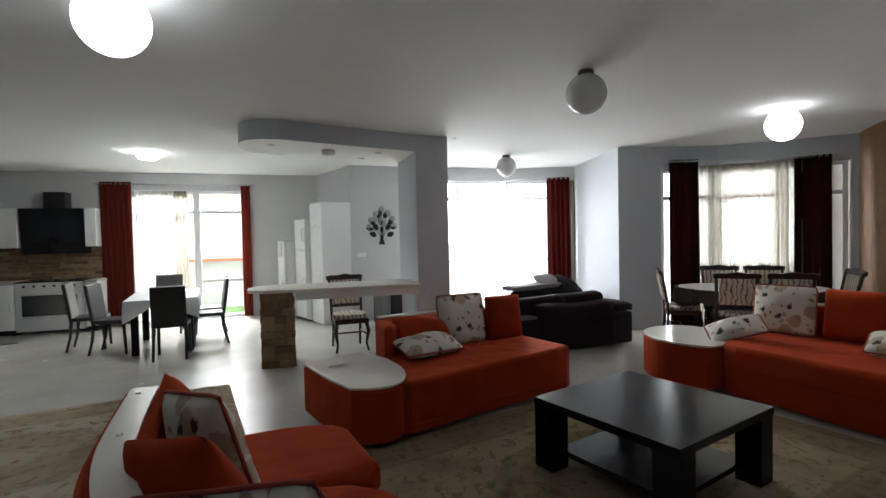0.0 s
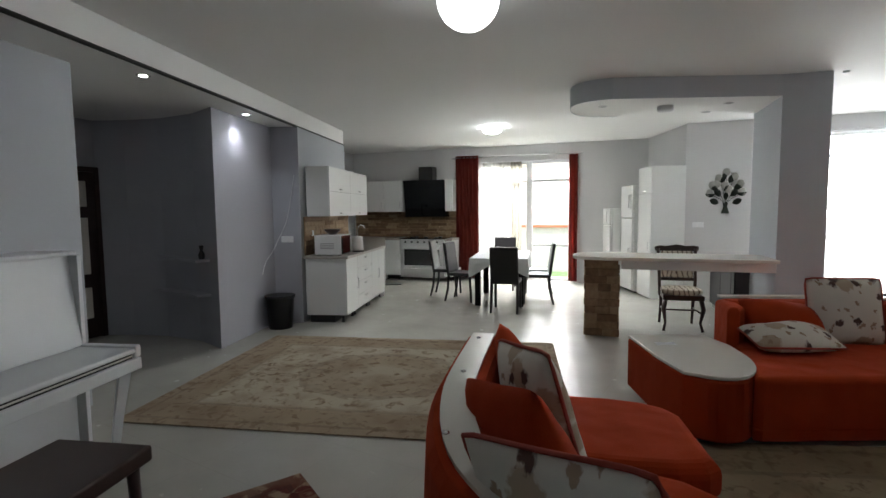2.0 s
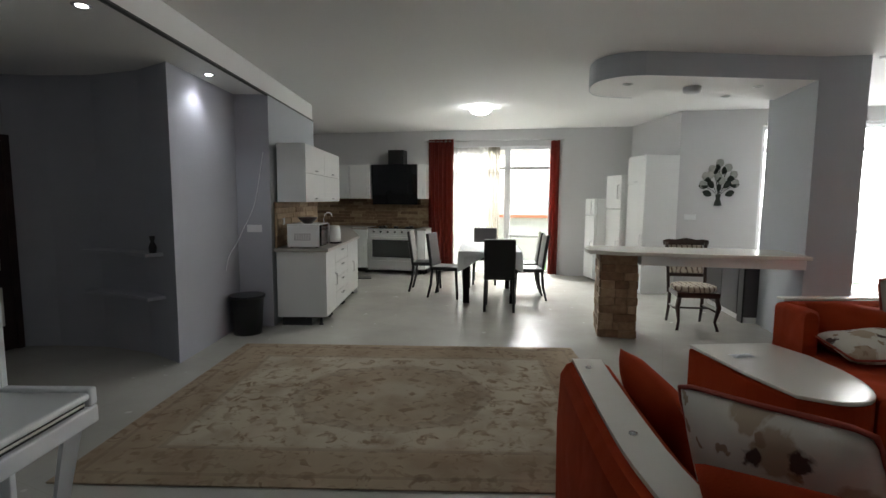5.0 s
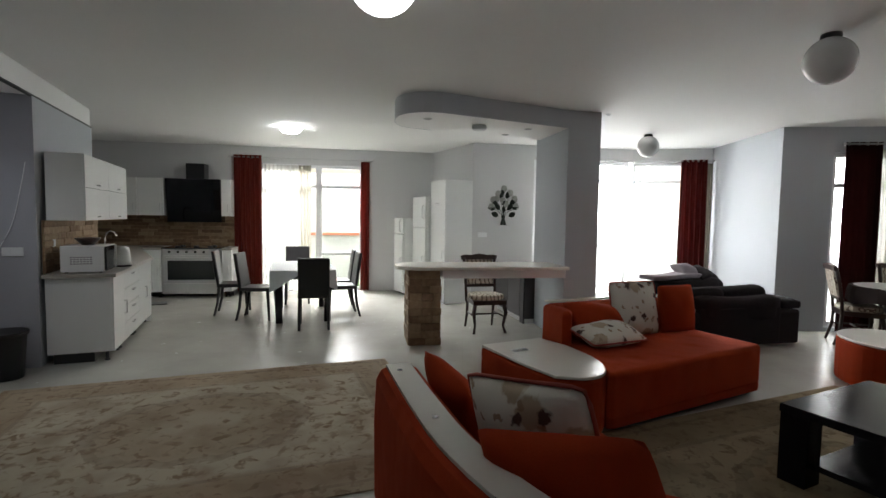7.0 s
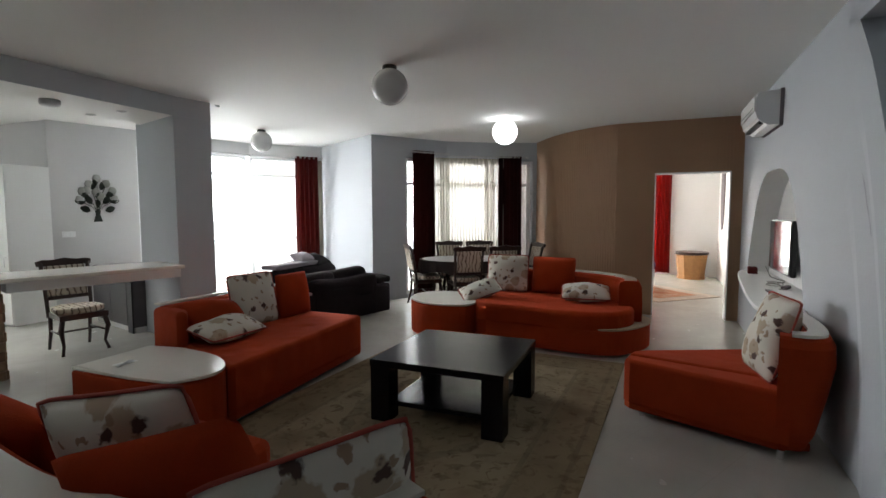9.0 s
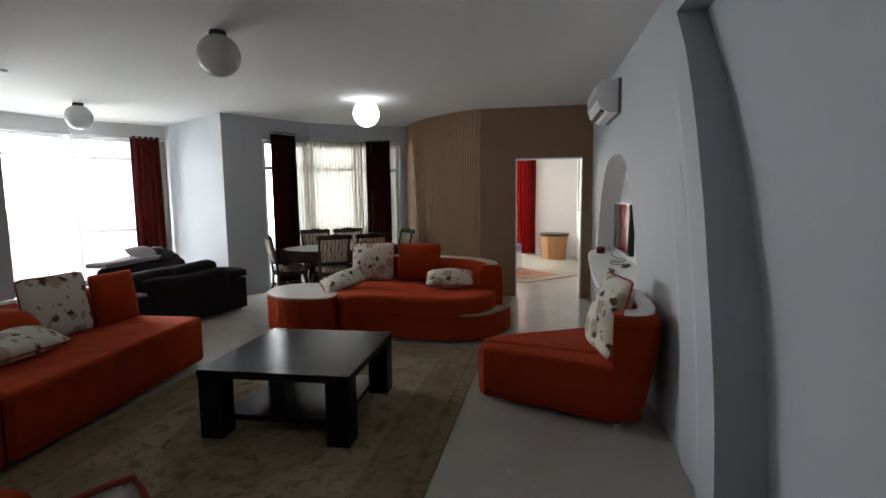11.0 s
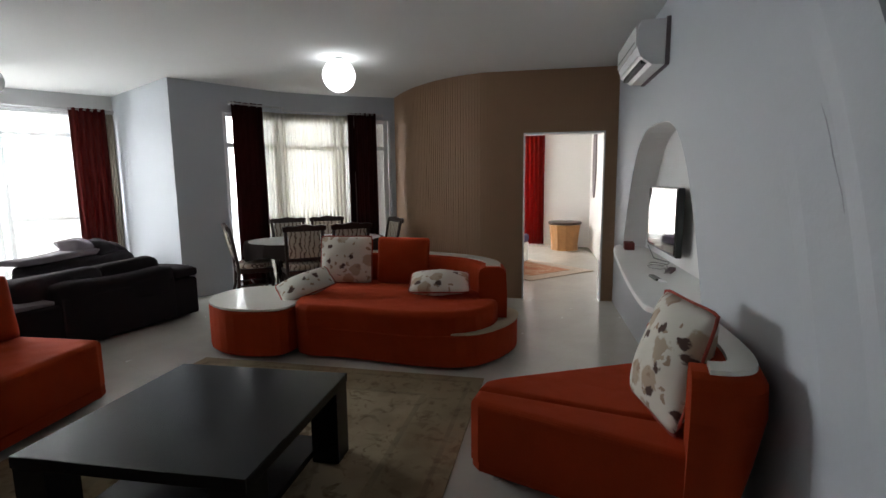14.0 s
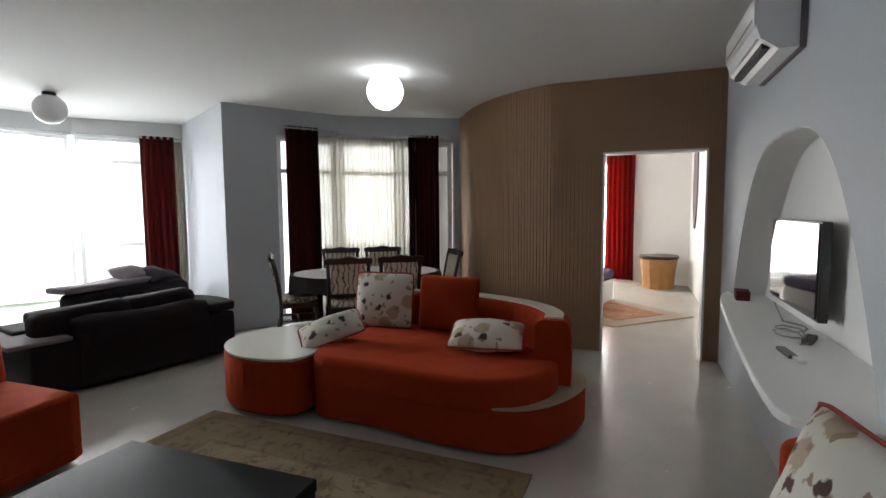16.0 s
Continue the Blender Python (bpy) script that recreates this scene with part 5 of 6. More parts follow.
part("jug", lathe([(0.0, 0.022), (0.075, 0.022), (0.078, 0.08), (0.066, 0.19), (0.058, 0.225), (0.0, 0.235)], 24), WHITE, kt, smooth=True)
part("handle", tube([(0.06, 0, 0.21), (0.12, 0, 0.20), (0.125, 0, 0.12), (0.075, 0, 0.06)], 0.011, 8), WHITE, kt, smooth=True)
fa = thing("faucet", at(-4.35, 8.55, 0.90), "tall curved chrome kitchen faucet", "faucet")
part("spout", tube([(0, 0, 0), (0, 0, 0.22), (0.02, 0, 0.30), (0.07, 0, 0.335), (0.13, 0, 0.32), (0.16, 0, 0.26)], 0.012, 10), CHROME, fa, smooth=True)
part("lever", tube([(0, 0.0, 0.06), (0.0, 0.07, 0.10)], 0.008, 8), CHROME, fa, smooth=True)
tagged(part("jar", lathe([(0.0, 0.0), (0.05, 0.0), (0.055, 0.05), (0.045, 0.12), (0.025, 0.15), (0.0, 0.155)], 18), GREYFAB, m=kitchen(0.72, 0.2, 0.90), smooth=True), "dark jar on the worktop", "jar")
tagged(part("bowl", lathe([(0.0, 0.0), (0.05, 0.0), (0.11, 0.06), (0.115, 0.075), (0.10, 0.07), (0.0, 0.02)], 20), DARKWOOD, m=kitchen(0.25, 0.32, 1.176), smooth=True), "dark wooden bowl on the microwave", "bowl")
tagged(part("mat", box(-0.18, 0.18, -0.12, 0.12, 0.001, 0.012, 0.004, 1), BLACK, m=at(-3.92, 9.2, 0, 20)), "small dark mat on the kitchen floor", "mat")

tr = thing("waste_bin", at(-3.73, 5.34), "round black plastic waste bin by the wall", "waste bin")
part("bucket", lathe([(0.0, 0.0), (0.145, 0.0), (0.175, 0.40), (0.182, 0.42), (0.165, 0.42), (0.14, 0.03), (0.0, 0.03)], 28), BLACK, tr, smooth=True)
part("rim", lathe([(0.176, 0.395), (0.19, 0.395), (0.19, 0.425), (0.176, 0.425)], 28), BLACK, tr, smooth=True)

RA = math.degrees(math.atan2(0.954, -0.301))


def right_run(r, n_):
    return at(1.44 - 0.301 * r - 0.954 * n_, 8.95 + 0.954 * r - 0.301 * n_, 0, RA + 180)


tall = unit("tall_cabinet", right_run(0.58, 0.54), 0.58, 0.53, 0.0, 2.18, [(0, 0.58, 0.02, 1.72, "v"), (0, 0.58, 1.73, 2.17, "low")], "tall glossy white kitchen cabinet", "cabinet", False, "kitchen cabinets")


def fridge(m, w, d, h, split, label):
    f = thing("refrigerator", m, label, "refrigerator", "refrigerators")
    part("body", box(0, w, 0.05, d, 0.03, h, 0.01), WHITE, f)
    for lo, hi in ((0.05, split), (split + 0.01, h)):
        dr = part("door", box(0.0, w, 0.0, 0.047, lo, hi, 0.012), WHITE, f)
        part("handle", tube([(w - 0.07, 0.0, (lo + hi) / 2 - 0.12), (w - 0.07, -0.035, (lo + hi) / 2 - 0.1), (w - 0.07, -0.035, (lo + hi) / 2 + 0.1), (w - 0.07, 0.0, (lo + hi) / 2 + 0.12)], 0.009, 8), STEEL, dr)
    for x in (0.05, w - 0.05):
        part("foot", lathe([(0.0, 0.0), (0.02, 0.0), (0.02, 0.029), (0.0, 0.03)], 10, x=x, y=0.1), BLACK, f)
    return f


fridge(right_run(1.17, 0.66), 0.58, 0.64, 1.90, 1.32, "tall white two-door refrigerator")
fridge(right_run(1.62, 0.86), 0.43, 0.62, 1.50, 1.18, "smaller white two-door refrigerator")

# ---- chairs and tables ----


def striped_chair(m, label, group):
    """A classic dining chair: dark frame, crest rail, upholstered back and seat; it faces local -y."""
    c = thing("dining_chair", m, label, "chair", group)
    part("seat", prism(smoothed([(-0.235, -0.23), (0.235, -0.23), (0.21, 0.20), (-0.21, 0.20)], 1, True), 0.435, 0.505, 0.025, 3), STRIPED, c, "striped beige upholstered seat")
    part("seat_frame", prism([(-0.23, -0.225), (0.23, -0.225), (0.205, 0.20), (-0.205, 0.20)], 0.375, 0.434, 0.006), DARKWOOD, c)
    for s in (-1, 1):
        part("leg", tube([(s * 0.20, -0.20, 0.376), (s * 0.222, -0.222, 0.27), (s * 0.195, -0.195, 0.10), (s * 0.215, -0.225, 0.015), (s * 0.215, -0.23, 0.0)], [0.028, 0.026, 0.015, 0.016, 0.02], 10), DARKWOOD, c, smooth=True)
        part("leg", tube([(s * 0.19, 0.19, 0.376), (s * 0.19, 0.20, 0.2), (s * 0.195, 0.255, 0.0)], [0.022, 0.02, 0.016], 8), DARKWOOD, c, smooth=True)
        part("stile", tube([(s * 0.205, 0.19, 0.37), (s * 0.21, 0.20, 0.52), (s * 0.215, 0.235, 0.75), (s * 0.225, 0.285, 0.97)], [0.02, 0.02, 0.02, 0.022], 8), DARKWOOD, c, smooth=True)
    crest = [(-0.255, 0.945), (0.255, 0.945), (0.262, 1.0), (0.20, 1.015), (0.12, 1.008), (0.0, 1.03), (-0.12, 1.008), (-0.20, 1.015), (-0.262, 1.0)]
    tilt = pose(0, 0.205, 0.5, -11.5, 0, 0) @ pose(0, 0, -0.5)
    bm = bmesh.new()
    for y in (-0.018, 0.018):
        bm.faces.new([bm.verts.new((x, y, z)) for x, z in crest])
    bm.verts.ensure_lookup_table()
    k = len(crest)
    for i in range(k):
        bm.faces.new((bm.verts[i], bm.verts[(i + 1) % k], bm.verts[k + (i + 1) % k], bm.verts[k + i]))
    part("crest_rail", bm, DARKWOOD, c, m=tilt)
    part("lower_rail", box(-0.20, 0.20, -0.014, 0.014, 0.56, 0.60, 0.004), DARKWOOD, c, m=tilt)
    part("backrest", box(-0.19, 0.19, -0.024, 0.020, 0.60, 0.945, 0.014, 3), STRIPED, c, "striped beige upholstered back", m=tilt)
    for s in (-1, 1):
        part("stretcher", tube([(s * 0.20, -0.20, 0.22), (s * 0.19, 0.21, 0.22)], 0.011, 8), DARKWOOD, c, smooth=True)
    part("stretcher", tube([(-0.195, 0.0, 0.22), (0.195, 0.0, 0.22)], 0.011, 8), DARKWOOD, c, smooth=True)
    return c


CL = "dark-stained wooden dining chair with striped beige upholstery"
first = striped_chair(at(1.13, 6.80, 0, 4), CL + " at the bar", "striped dining chairs")


def seat_at(x, y, t, label):
    """Places a chair by the top of its back."""
    b = Vector((0, 0.28, 0))
    b.rotate(Euler((0, 0, radians(t))))
    ch = copy_thing(first, at(x - b.x, y - b.y, 0, t))
    ch["label"] = CL + label


for x, y, t in ((5.63, 4.63, 141), (6.10, 4.28, 139), (6.50, 5.72, -37), (6.95, 5.36, -41)):
    seat_at(x, y, t, " beside the dining table")
seat_at(5.42, 5.72, 55, " at the table end")
seat_at(7.14, 4.28, -126, " at the table end")

dt = thing("dining_table", at(6.30, 5.02, 0, -39), "oval dark wooden dining table", "dining table")


def oval(a, b, n=40, p=2.6):
    return [(a * math.copysign(abs(math.cos(t)) ** (2 / p), math.cos(t)), b * math.copysign(abs(math.sin(t)) ** (2 / p), math.sin(t))) for t in [2 * math.pi * k / n for k in range(n)]]


part("tabletop", prism(oval(0.92, 0.48), 0.715, 0.75, 0.008), DARKWOOD, dt)
part("apron", prism(oval(0.72, 0.34), 0.63, 0.714), DARKWOOD, dt)
for x in (-0.42, 0.42):
    part("pedestal", lathe([(0.0, 0.06), (0.10, 0.06), (0.07, 0.16), (0.05, 0.30), (0.085, 0.45), (0.06, 0.62), (0.0, 0.629)], 16, x=x), DARKWOOD, dt, smooth=True)
    part("foot", box(x - 0.05, x + 0.05, -0.32, 0.32, 0.0, 0.06, 0.015), DARKWOOD, dt)
part("stretcher", box(-0.36, 0.36, -0.03, 0.03, 0.18, 0.24, 0.008), DARKWOOD, dt)


def laid_cloth(name, m, outline, z, drop, label, wave=0.02, n=3, cloth=None, corner=0.0):
    """A cloth over a top: flat field and a falling, rippled edge."""
    bm = bmesh.new()
    k = len(outline)
    rings = []
    for j in range(n + 1):
        f = j / n
        ring = []
        for i, (x, y) in enumerate(outline):
            r = Vector((x, y)).normalized()
            out = 0.012 + wave * f * math.sin(i * 2.1) + 0.01 * f
            ring.append(bm.verts.new((x + r.x * out * (f > 0) + r.x * 0.006, y + r.y * out * (f > 0) + r.y * 0.006, z - f * (drop * (1 + 0.12 * math.sin(i * 0.9 + 1)) + corner * max(0.0, 1 - abs((i + 5) % 10 - 5) / 4)))))
        rings.append(ring)
    hub = bm.verts.new((0, 0, z))
    for i in range(k):
        bm.faces.new((hub, rings[0][i], rings[0][(i + 1) % k]))
    for a, c in zip(rings, rings[1:]):
        for i in range(k):
            bm.faces.new((a[i], a[(i + 1) % k], c[(i + 1) % k], c[i]))
    return tagged(part(name, bm, cloth or CLOTH, m=m), label, "tablecloth")


laid_cloth("tablecloth", at(6.30, 5.02, 0, -39), oval(0.925, 0.485), 0.7535, 0.20, "dark brown undercloth hanging over the dining table", 0.014, cloth=UNDERCLOTH)
laid_cloth("tablecloth", at(6.30, 5.02, 0, -39), oval(0.86, 0.50), 0.7585, 0.012, "white tablecloth on the dining table", 0.002)

ktab = thing("kitchen_table", at(-1.42, 8.13, 0, 8), "black kitchen table with thick square legs", "table")
part("tabletop", box(-0.42, 0.42, -0.72, 0.72, 0.715, 0.75, 0.004), BLACKWOOD, ktab)
for sx in (-1, 1):
    for sy in (-1, 1):
        part("leg", box(sx * 0.33 - 0.045, sx * 0.33 + 0.045, sy * 0.60 - 0.045, sy * 0.60 + 0.045, 0.0, 0.714, 0.004), BLACKWOOD, ktab)
rect = []
for (x0, y0), (x1, y1) in (((-0.44, -0.74), (0.44, -0.74)), ((0.44, -0.74), (0.44, 0.74)), ((0.44, 0.74), (-0.44, 0.74)), ((-0.44, 0.74), (-0.44, -0.74))):
    rect += [(x0 + (x1 - x0) * k / 10, y0 + (y1 - y0) * k / 10) for k in range(10)]
laid_cloth("tablecloth", at(-1.42, 8.13, 0, 8), rect, 0.7545, 0.09, "white tablecloth hanging over the kitchen table", 0.012, corner=0.2)


def black_chair(m, group="kitchen chairs"):
    c = thing("kitchen_chair", m, "black vinyl kitchen chair with a tall back", "chair", group)
    part("seat", box(-0.21, 0.21, -0.22, 0.21, 0.42, 0.475, 0.02, 3), BLACK, c)
    tilt = pose(0, 0.19, 0.45, -8, 0, 0) @ pose(0, 0, -0.45)
    part("backrest", box(-0.205, 0.205, -0.018, 0.022, 0.46, 0.97, 0.014, 2), BLACK, c, m=tilt)
    part("back_cover", box(-0.19, 0.19, -0.024, -0.0185, 0.50, 0.955, 0.002), GREYCAB, c, "grey front of the back", m=tilt)
    for s in (-1, 1):
        part("leg", tube([(s * 0.185, -0.19, 0.43), (s * 0.19, -0.205, 0.2), (s * 0.19, -0.215, 0.0)], [0.022, 0.02, 0.017], 8), BLACK, c, smooth=True)
        part("leg", tube([(s * 0.185, 0.18, 0.44), (s * 0.19, 0.20, 0.2), (s * 0.19, 0.25, 0.0)], [0.022, 0.02, 0.017], 8), BLACK, c, smooth=True)
    return c


one = black_chair(at(-1.16, 7.22, 0, 184))
for x, y, t in ((-2.46, 8.32, 96), (-2.02, 7.88, 84), (-0.82, 8.02, -80), (-0.90, 8.62, -84), (-1.62, 9.22, 6)):
    copy_thing(one, at(x, y, 0, t))

# ---- charcoal sofas ----
def slack(x0, x1, y0, y1, z0, z1, seed, tilt=0.0):
    """A sagging, rounded upholstered pad with uneven faces."""
    rng = random.Random(seed)
    p = [rng.uniform(0, 6) for _ in range(3)]
    bm = box(x0, x1, y0, y1, z0, z1)
    bmesh.ops.subdivide_edges(bm, edges=bm.edges[:], cuts=7, use_grid_fill=True)
    c, h = Vector(((x0 + x1) / 2, (y0 + y1) / 2, (z0 + z1) / 2)), Vector(((x1 - x0) / 2, (y1 - y0) / 2, (z1 - z0) / 2))
    r = min(h) * 0.75
    for v in bm.verts:
        d = v.co - c
        core = Vector([max(-h[i] + r, min(h[i] - r, d[i])) for i in range(3)])
        out = d - core
        if out.length > 1e-6:
            out = out.normalized() * r
        q = core + out
        q.z += 0.018 * math.sin(5 * q.x + p[0]) * math.cos(4 * q.y + p[1]) + tilt * q.x
        q.y += 0.012 * math.sin(6 * q.x + p[2])
        v.co = c + q
    return bm


GS = thing("sofa", at(3.05, 5.46, 0, 3), "low charcoal fabric sofa with slack loose cushions", "sofa", "charcoal sofas")
part("base", box(0.0, 1.78, 0.0, 0.92, 0.03, 0.45, 0.03, 3), GREYFAB, GS)
part("back", slack(0.31, 1.50, -0.015, 0.22, 0.30, 0.625, 3), GREYFAB, GS, smooth=True)
part("back_panel", box(0.33, 1.48, -0.012, 0.10, 0.04, 0.50, 0.02, 2), GREYFAB, GS)
part("armrest_pad", slack(1.50, 1.79, -0.01, 0.86, 0.45, 0.565, 4), GREYFAB, GS, smooth=True)
part("back_cushion", slack(0.08, 0.86, 0.16, 0.44, 0.44, 0.70, 5, 0.03), GREYFAB, GS, smooth=True)
part("back_cushion", slack(0.78, 1.48, 0.18, 0.46, 0.44, 0.72, 6, 0.05), GREYFAB, GS, smooth=True)
part("seat_cushion", box(0.02, 1.48, 0.46, 0.90, 0.45, 0.52, 0.03, 3), GREYFAB, GS)
part("end_pad", box(-0.14, 0.30, 0.02, 0.88, 0.452, 0.49, 0.012, 2), GREYLIGHT, GS, "paler worn end pad")
GS2 = thing("sofa", at(3.75, 6.85, 0, 17), "low charcoal fabric sofa with a pale grey top", "sofa", "charcoal sofas")
part("base", box(0.0, 1.55, 0.0, 0.85, 0.04, 0.40, 0.04, 3), GREYFAB, GS2)
part("back", slack(0.0, 1.5, 0.0, 0.28, 0.36, 0.66, 7), GREYFAB, GS2, smooth=True)
part("arm", slack(1.30, 1.60, 0.02, 0.85, 0.1, 0.62, 8), GREYFAB, GS2, smooth=True)
part("back_roll", slack(-0.06, 1.05, 0.02, 0.34, 0.64, 0.72, 9), GREYLIGHT, GS2, "paler grey top pad", smooth=True)
cushion("cushion", lean(4.55, 7.16, 0.68, 20, 66, 6), 0.46, 0.34, 0.16, GREYLIGHT, "crumpled pale grey cushion on the charcoal sofa", 41, False)
cushion("cushion", lean(4.83, 7.20, 0.64, 24, 60, -8), 0.42, 0.32, 0.15, GREYFAB, "charcoal cushion on the charcoal sofa", 42, False)
cushion("cushion", lean(5.02, 7.36, 0.60, 24, 60, 10), 0.36, 0.26, 0.13, GREYFAB, "small charcoal cushion on the charcoal sofa", 43, False)

# ---- piano and bench ----
PN = thing("piano", at(-2.27, 2.17, 0, 191.8), "white upright piano with a closed keyboard lid", "piano")
part("key_bed", box(0.0, 0.36, 0.0, 1.48, 0.585, 0.655, 0.008), PIANO, PN)
part("lid", box(0.005, 0.37, 0.02, 1.46, 0.685, 0.715, 0.01), PIANO, PN)
part("key_slot", box(0.02, 0.36, 0.05, 1.43, 0.656, 0.684), BLACK, PN, "dark gap under the keyboard lid")
part("key_strip", box(0.016, 0.05, 0.05, 1.43, 0.666, 0.675, 0.002), CREAM, PN, "pale felt strip in the gap")
part("cheek", box(0.0, 0.36, 0.0, 0.045, 0.656, 0.73, 0.012, 3), PIANO, PN)
part("cheek", box(0.0, 0.36, 1.435, 1.48, 0.656, 0.73, 0.012, 3), PIANO, PN)
part("case", box(0.42, 0.70, 0.0, 1.48, 0.02, 1.25, 0.006), PIANO, PN)
bm = bmesh.new()
vs = [bm.verts.new(p) for p in ((0.355, 0.03, 0.72), (0.355, 1.45, 0.72), (0.415, 1.45, 1.24), (0.415, 0.03, 1.24), (0.372, 0.03, 0.72), (0.372, 1.45, 0.72), (0.43, 1.45, 1.24), (0.43, 0.03, 1.24))]
for f in ((0, 1, 2, 3), (4, 5, 6, 7), (0, 1, 5, 4), (1, 2, 6, 5), (2, 3, 7, 6), (3, 0, 4, 7)):
    bm.faces.new([vs[k] for k in f])
part("upper_panel", bm, PIANO, PN)
part("top_lid", box(0.39, 0.71, -0.01, 1.49, 1.251, 1.275, 0.006), PIANO, PN)
part("side_post", box(0.355, 0.42, 0.0, 0.028, 0.02, 1.25, 0.004), PIANO, PN)
part("lower_panel", box(0.395, 0.419, 0.05, 1.43, 0.08, 0.58, 0.004), PIANO, PN)
for y in (0.03, 1.42):
    part("leg", tube([(0.08, y + 0.01, 0.59), (0.14, y + 0.01, 0.3), (0.19, y + 0.01, 0.0)], [0.04, 0.032, 0.026], 4), PIANO, PN)
BN = thing("piano_bench", at(-1.68, 1.18, 0, 11), "dark brown wooden piano bench", "bench")
part("seat", box(-0.23, 0.23, -0.38, 0.38, 0.43, 0.50, 0.012, 3), DARKWOOD, BN)
for sx in (-1, 1):
    for sy in (-1, 1):
        part("leg", tube([(sx * 0.18, sy * 0.32, 0.43), (sx * 0.19, sy * 0.33, 0.0)], [0.026, 0.018], 8), DARKWOOD, BN, smooth=True)
MAT = carpet("red_patterned_mat", 0.6, 0.9, (0.20, 0.045, 0.03), (0.12, 0.03, 0.025), (0.38, 0.28, 0.19), (0.03, 0.02, 0.02))
tagged(part("mat", box(-0.3, 0.3, -0.45, 0.45, 0.001, 0.012, 0.004, 1), MAT, m=at(-1.35, 1.81, 0, -36)), "small red patterned mat with a fringe", "mat")

# ---- hall ----
shelf_line = [(-4.82, 4.57), (-4.5, 4.55), (-4.2, 4.5), (-3.90, 4.39)]
for z in (0.56, 0.95):
    tagged(part("wall_shelf", prism(strip(smoothed(shelf_line, 1), -0.002, -0.17), z, z + 0.03, 0.004), WALL_SHADED), "curved built-in hall shelf, its grey darkened for the hall shade", "shelf", "hall shelves")
tagged(part("small_vase", lathe([(0.0, 0.0), (0.03, 0.0), (0.035, 0.05), (0.015, 0.10), (0.025, 0.15), (0.0, 0.155)], 14), BLACK, m=at(-3.98, 4.34, 0.98), smooth=True), "small dark vase on the hall shelf", "vase")
hd = thing("door_1", at(-5.59, 3.52, 0, 0), "dark brown hall door with pale panels", "door", kind="structure")
part("frame_post", box(0.0, 0.05, 0.80, 0.86, 0.0, 2.05, 0.004), DARKWOOD, hd)
part("frame_post", box(0.0, 0.05, 0.0, 0.06, 0.0, 2.05, 0.004), DARKWOOD, hd)
part("frame_head", box(0.0, 0.05, 0.06, 0.80, 1.99, 2.05, 0.004), DARKWOOD, hd)
part("leaf", box(0.0, 0.035, 0.062, 0.798, 0.01, 1.988, 0.003), DARKWOOD, hd)
for lo, hi in ((0.25, 0.62), (0.78, 1.45), (1.58, 1.88)):
    part("panel", box(0.034, 0.042, 0.16, 0.70, lo, hi, 0.003), CREAM, hd, "pale frosted panel")

# ---- low cabinet behind the pier, wall flower, switches ----
lc = thing("low_cabinet", at(1.80, 7.10, 0, 3), "dark grey low cabinet behind the bar", "cabinet")
part("body", box(0.0, 0.5, 0.0, 1.25, 0.07, 0.80, 0.006), GREYCAB, lc)
part("plinth_or_shade", box(0.02, 0.48, 0.01, 1.24, 0.0, 0.069), WHITE, lc)
part("door", box(-0.018, -0.001, 0.16, 0.66, 0.08, 0.79, 0.003), GREYCAB, lc)
part("door", box(-0.018, -0.001, 0.67, 1.24, 0.08, 0.79, 0.003), GREYCAB, lc)
part("side_post", box(-0.02, -0.001, 0.0, 0.14, 0.0, 0.79, 0.003), BLACK, lc)

fl = thing("wall_flower", at(2.0, 8.948, 1.40) @ Matrix.Diagonal((0.80, 0.9, 0.9, 1)), "dark metal flower bouquet hung on the wall", "wall decoration")
rng = random.Random(9)


def blade(length, width, bend):
    bm = bmesh.new()
    n = 8
    left, right = [], []
    for i in range(n + 1):
        f = i / n
        hw = width / 2 * math.sin(math.pi * min(1, f * 0.96 + 0.02)) ** 0.7
        y = -0.012 - bend * math.sin(math.pi * f)
        left.append(bm.verts.new((-hw, y + 0.006, f * length)))
        right.append(bm.verts.new((hw, y + 0.006, f * length)))
    mid = [bm.verts.new((0, -0.012 - bend * math.sin(math.pi * i / n) - 0.006, i / n * length)) for i in range(n + 1)]
    for a, c in ((left, mid), (mid, right)):
        for i in range(n):
            bm.faces.new((a[i], c[i], c[i + 1], a[i + 1]))
    bmesh.ops.solidify(bm, geom=bm.faces[:], thickness=0.003)
    return bm


part("vase", lathe([(0.0, 0.0), (0.075, 0.0), (0.06, 0.05), (0.035, 0.12), (0.05, 0.18), (0.0, 0.181)], 14), LEAF, fl, m=pose(0, -0.005, 0, 0, 0, 0) @ Matrix.Diagonal((1, 0.25, 1, 1)))
for x, z, a, s in ((0, 0.38, 0, 1), (-0.09, 0.30, 40, 1), (0.09, 0.30, -40, 1), (-0.14, 0.42, 62, 1), (0.14, 0.43, -62, 1), (-0.05, 0.52, 18, 0.9), (0.06, 0.53, -18, 0.9), (-0.19, 0.33, 85, 1), (0.19, 0.35, -85, 1), (0, 0.24, 0, 0.8), (-0.12, 0.18, 70, 1), (0.12, 0.18, -70, 1), (-0.02, 0.60, 8, 0.8)):
    part("leaf", blade(0.17 * s, 0.11 * s, 0.02), LEAF, fl, m=pose(x, 0, z, 0, -a, 0))
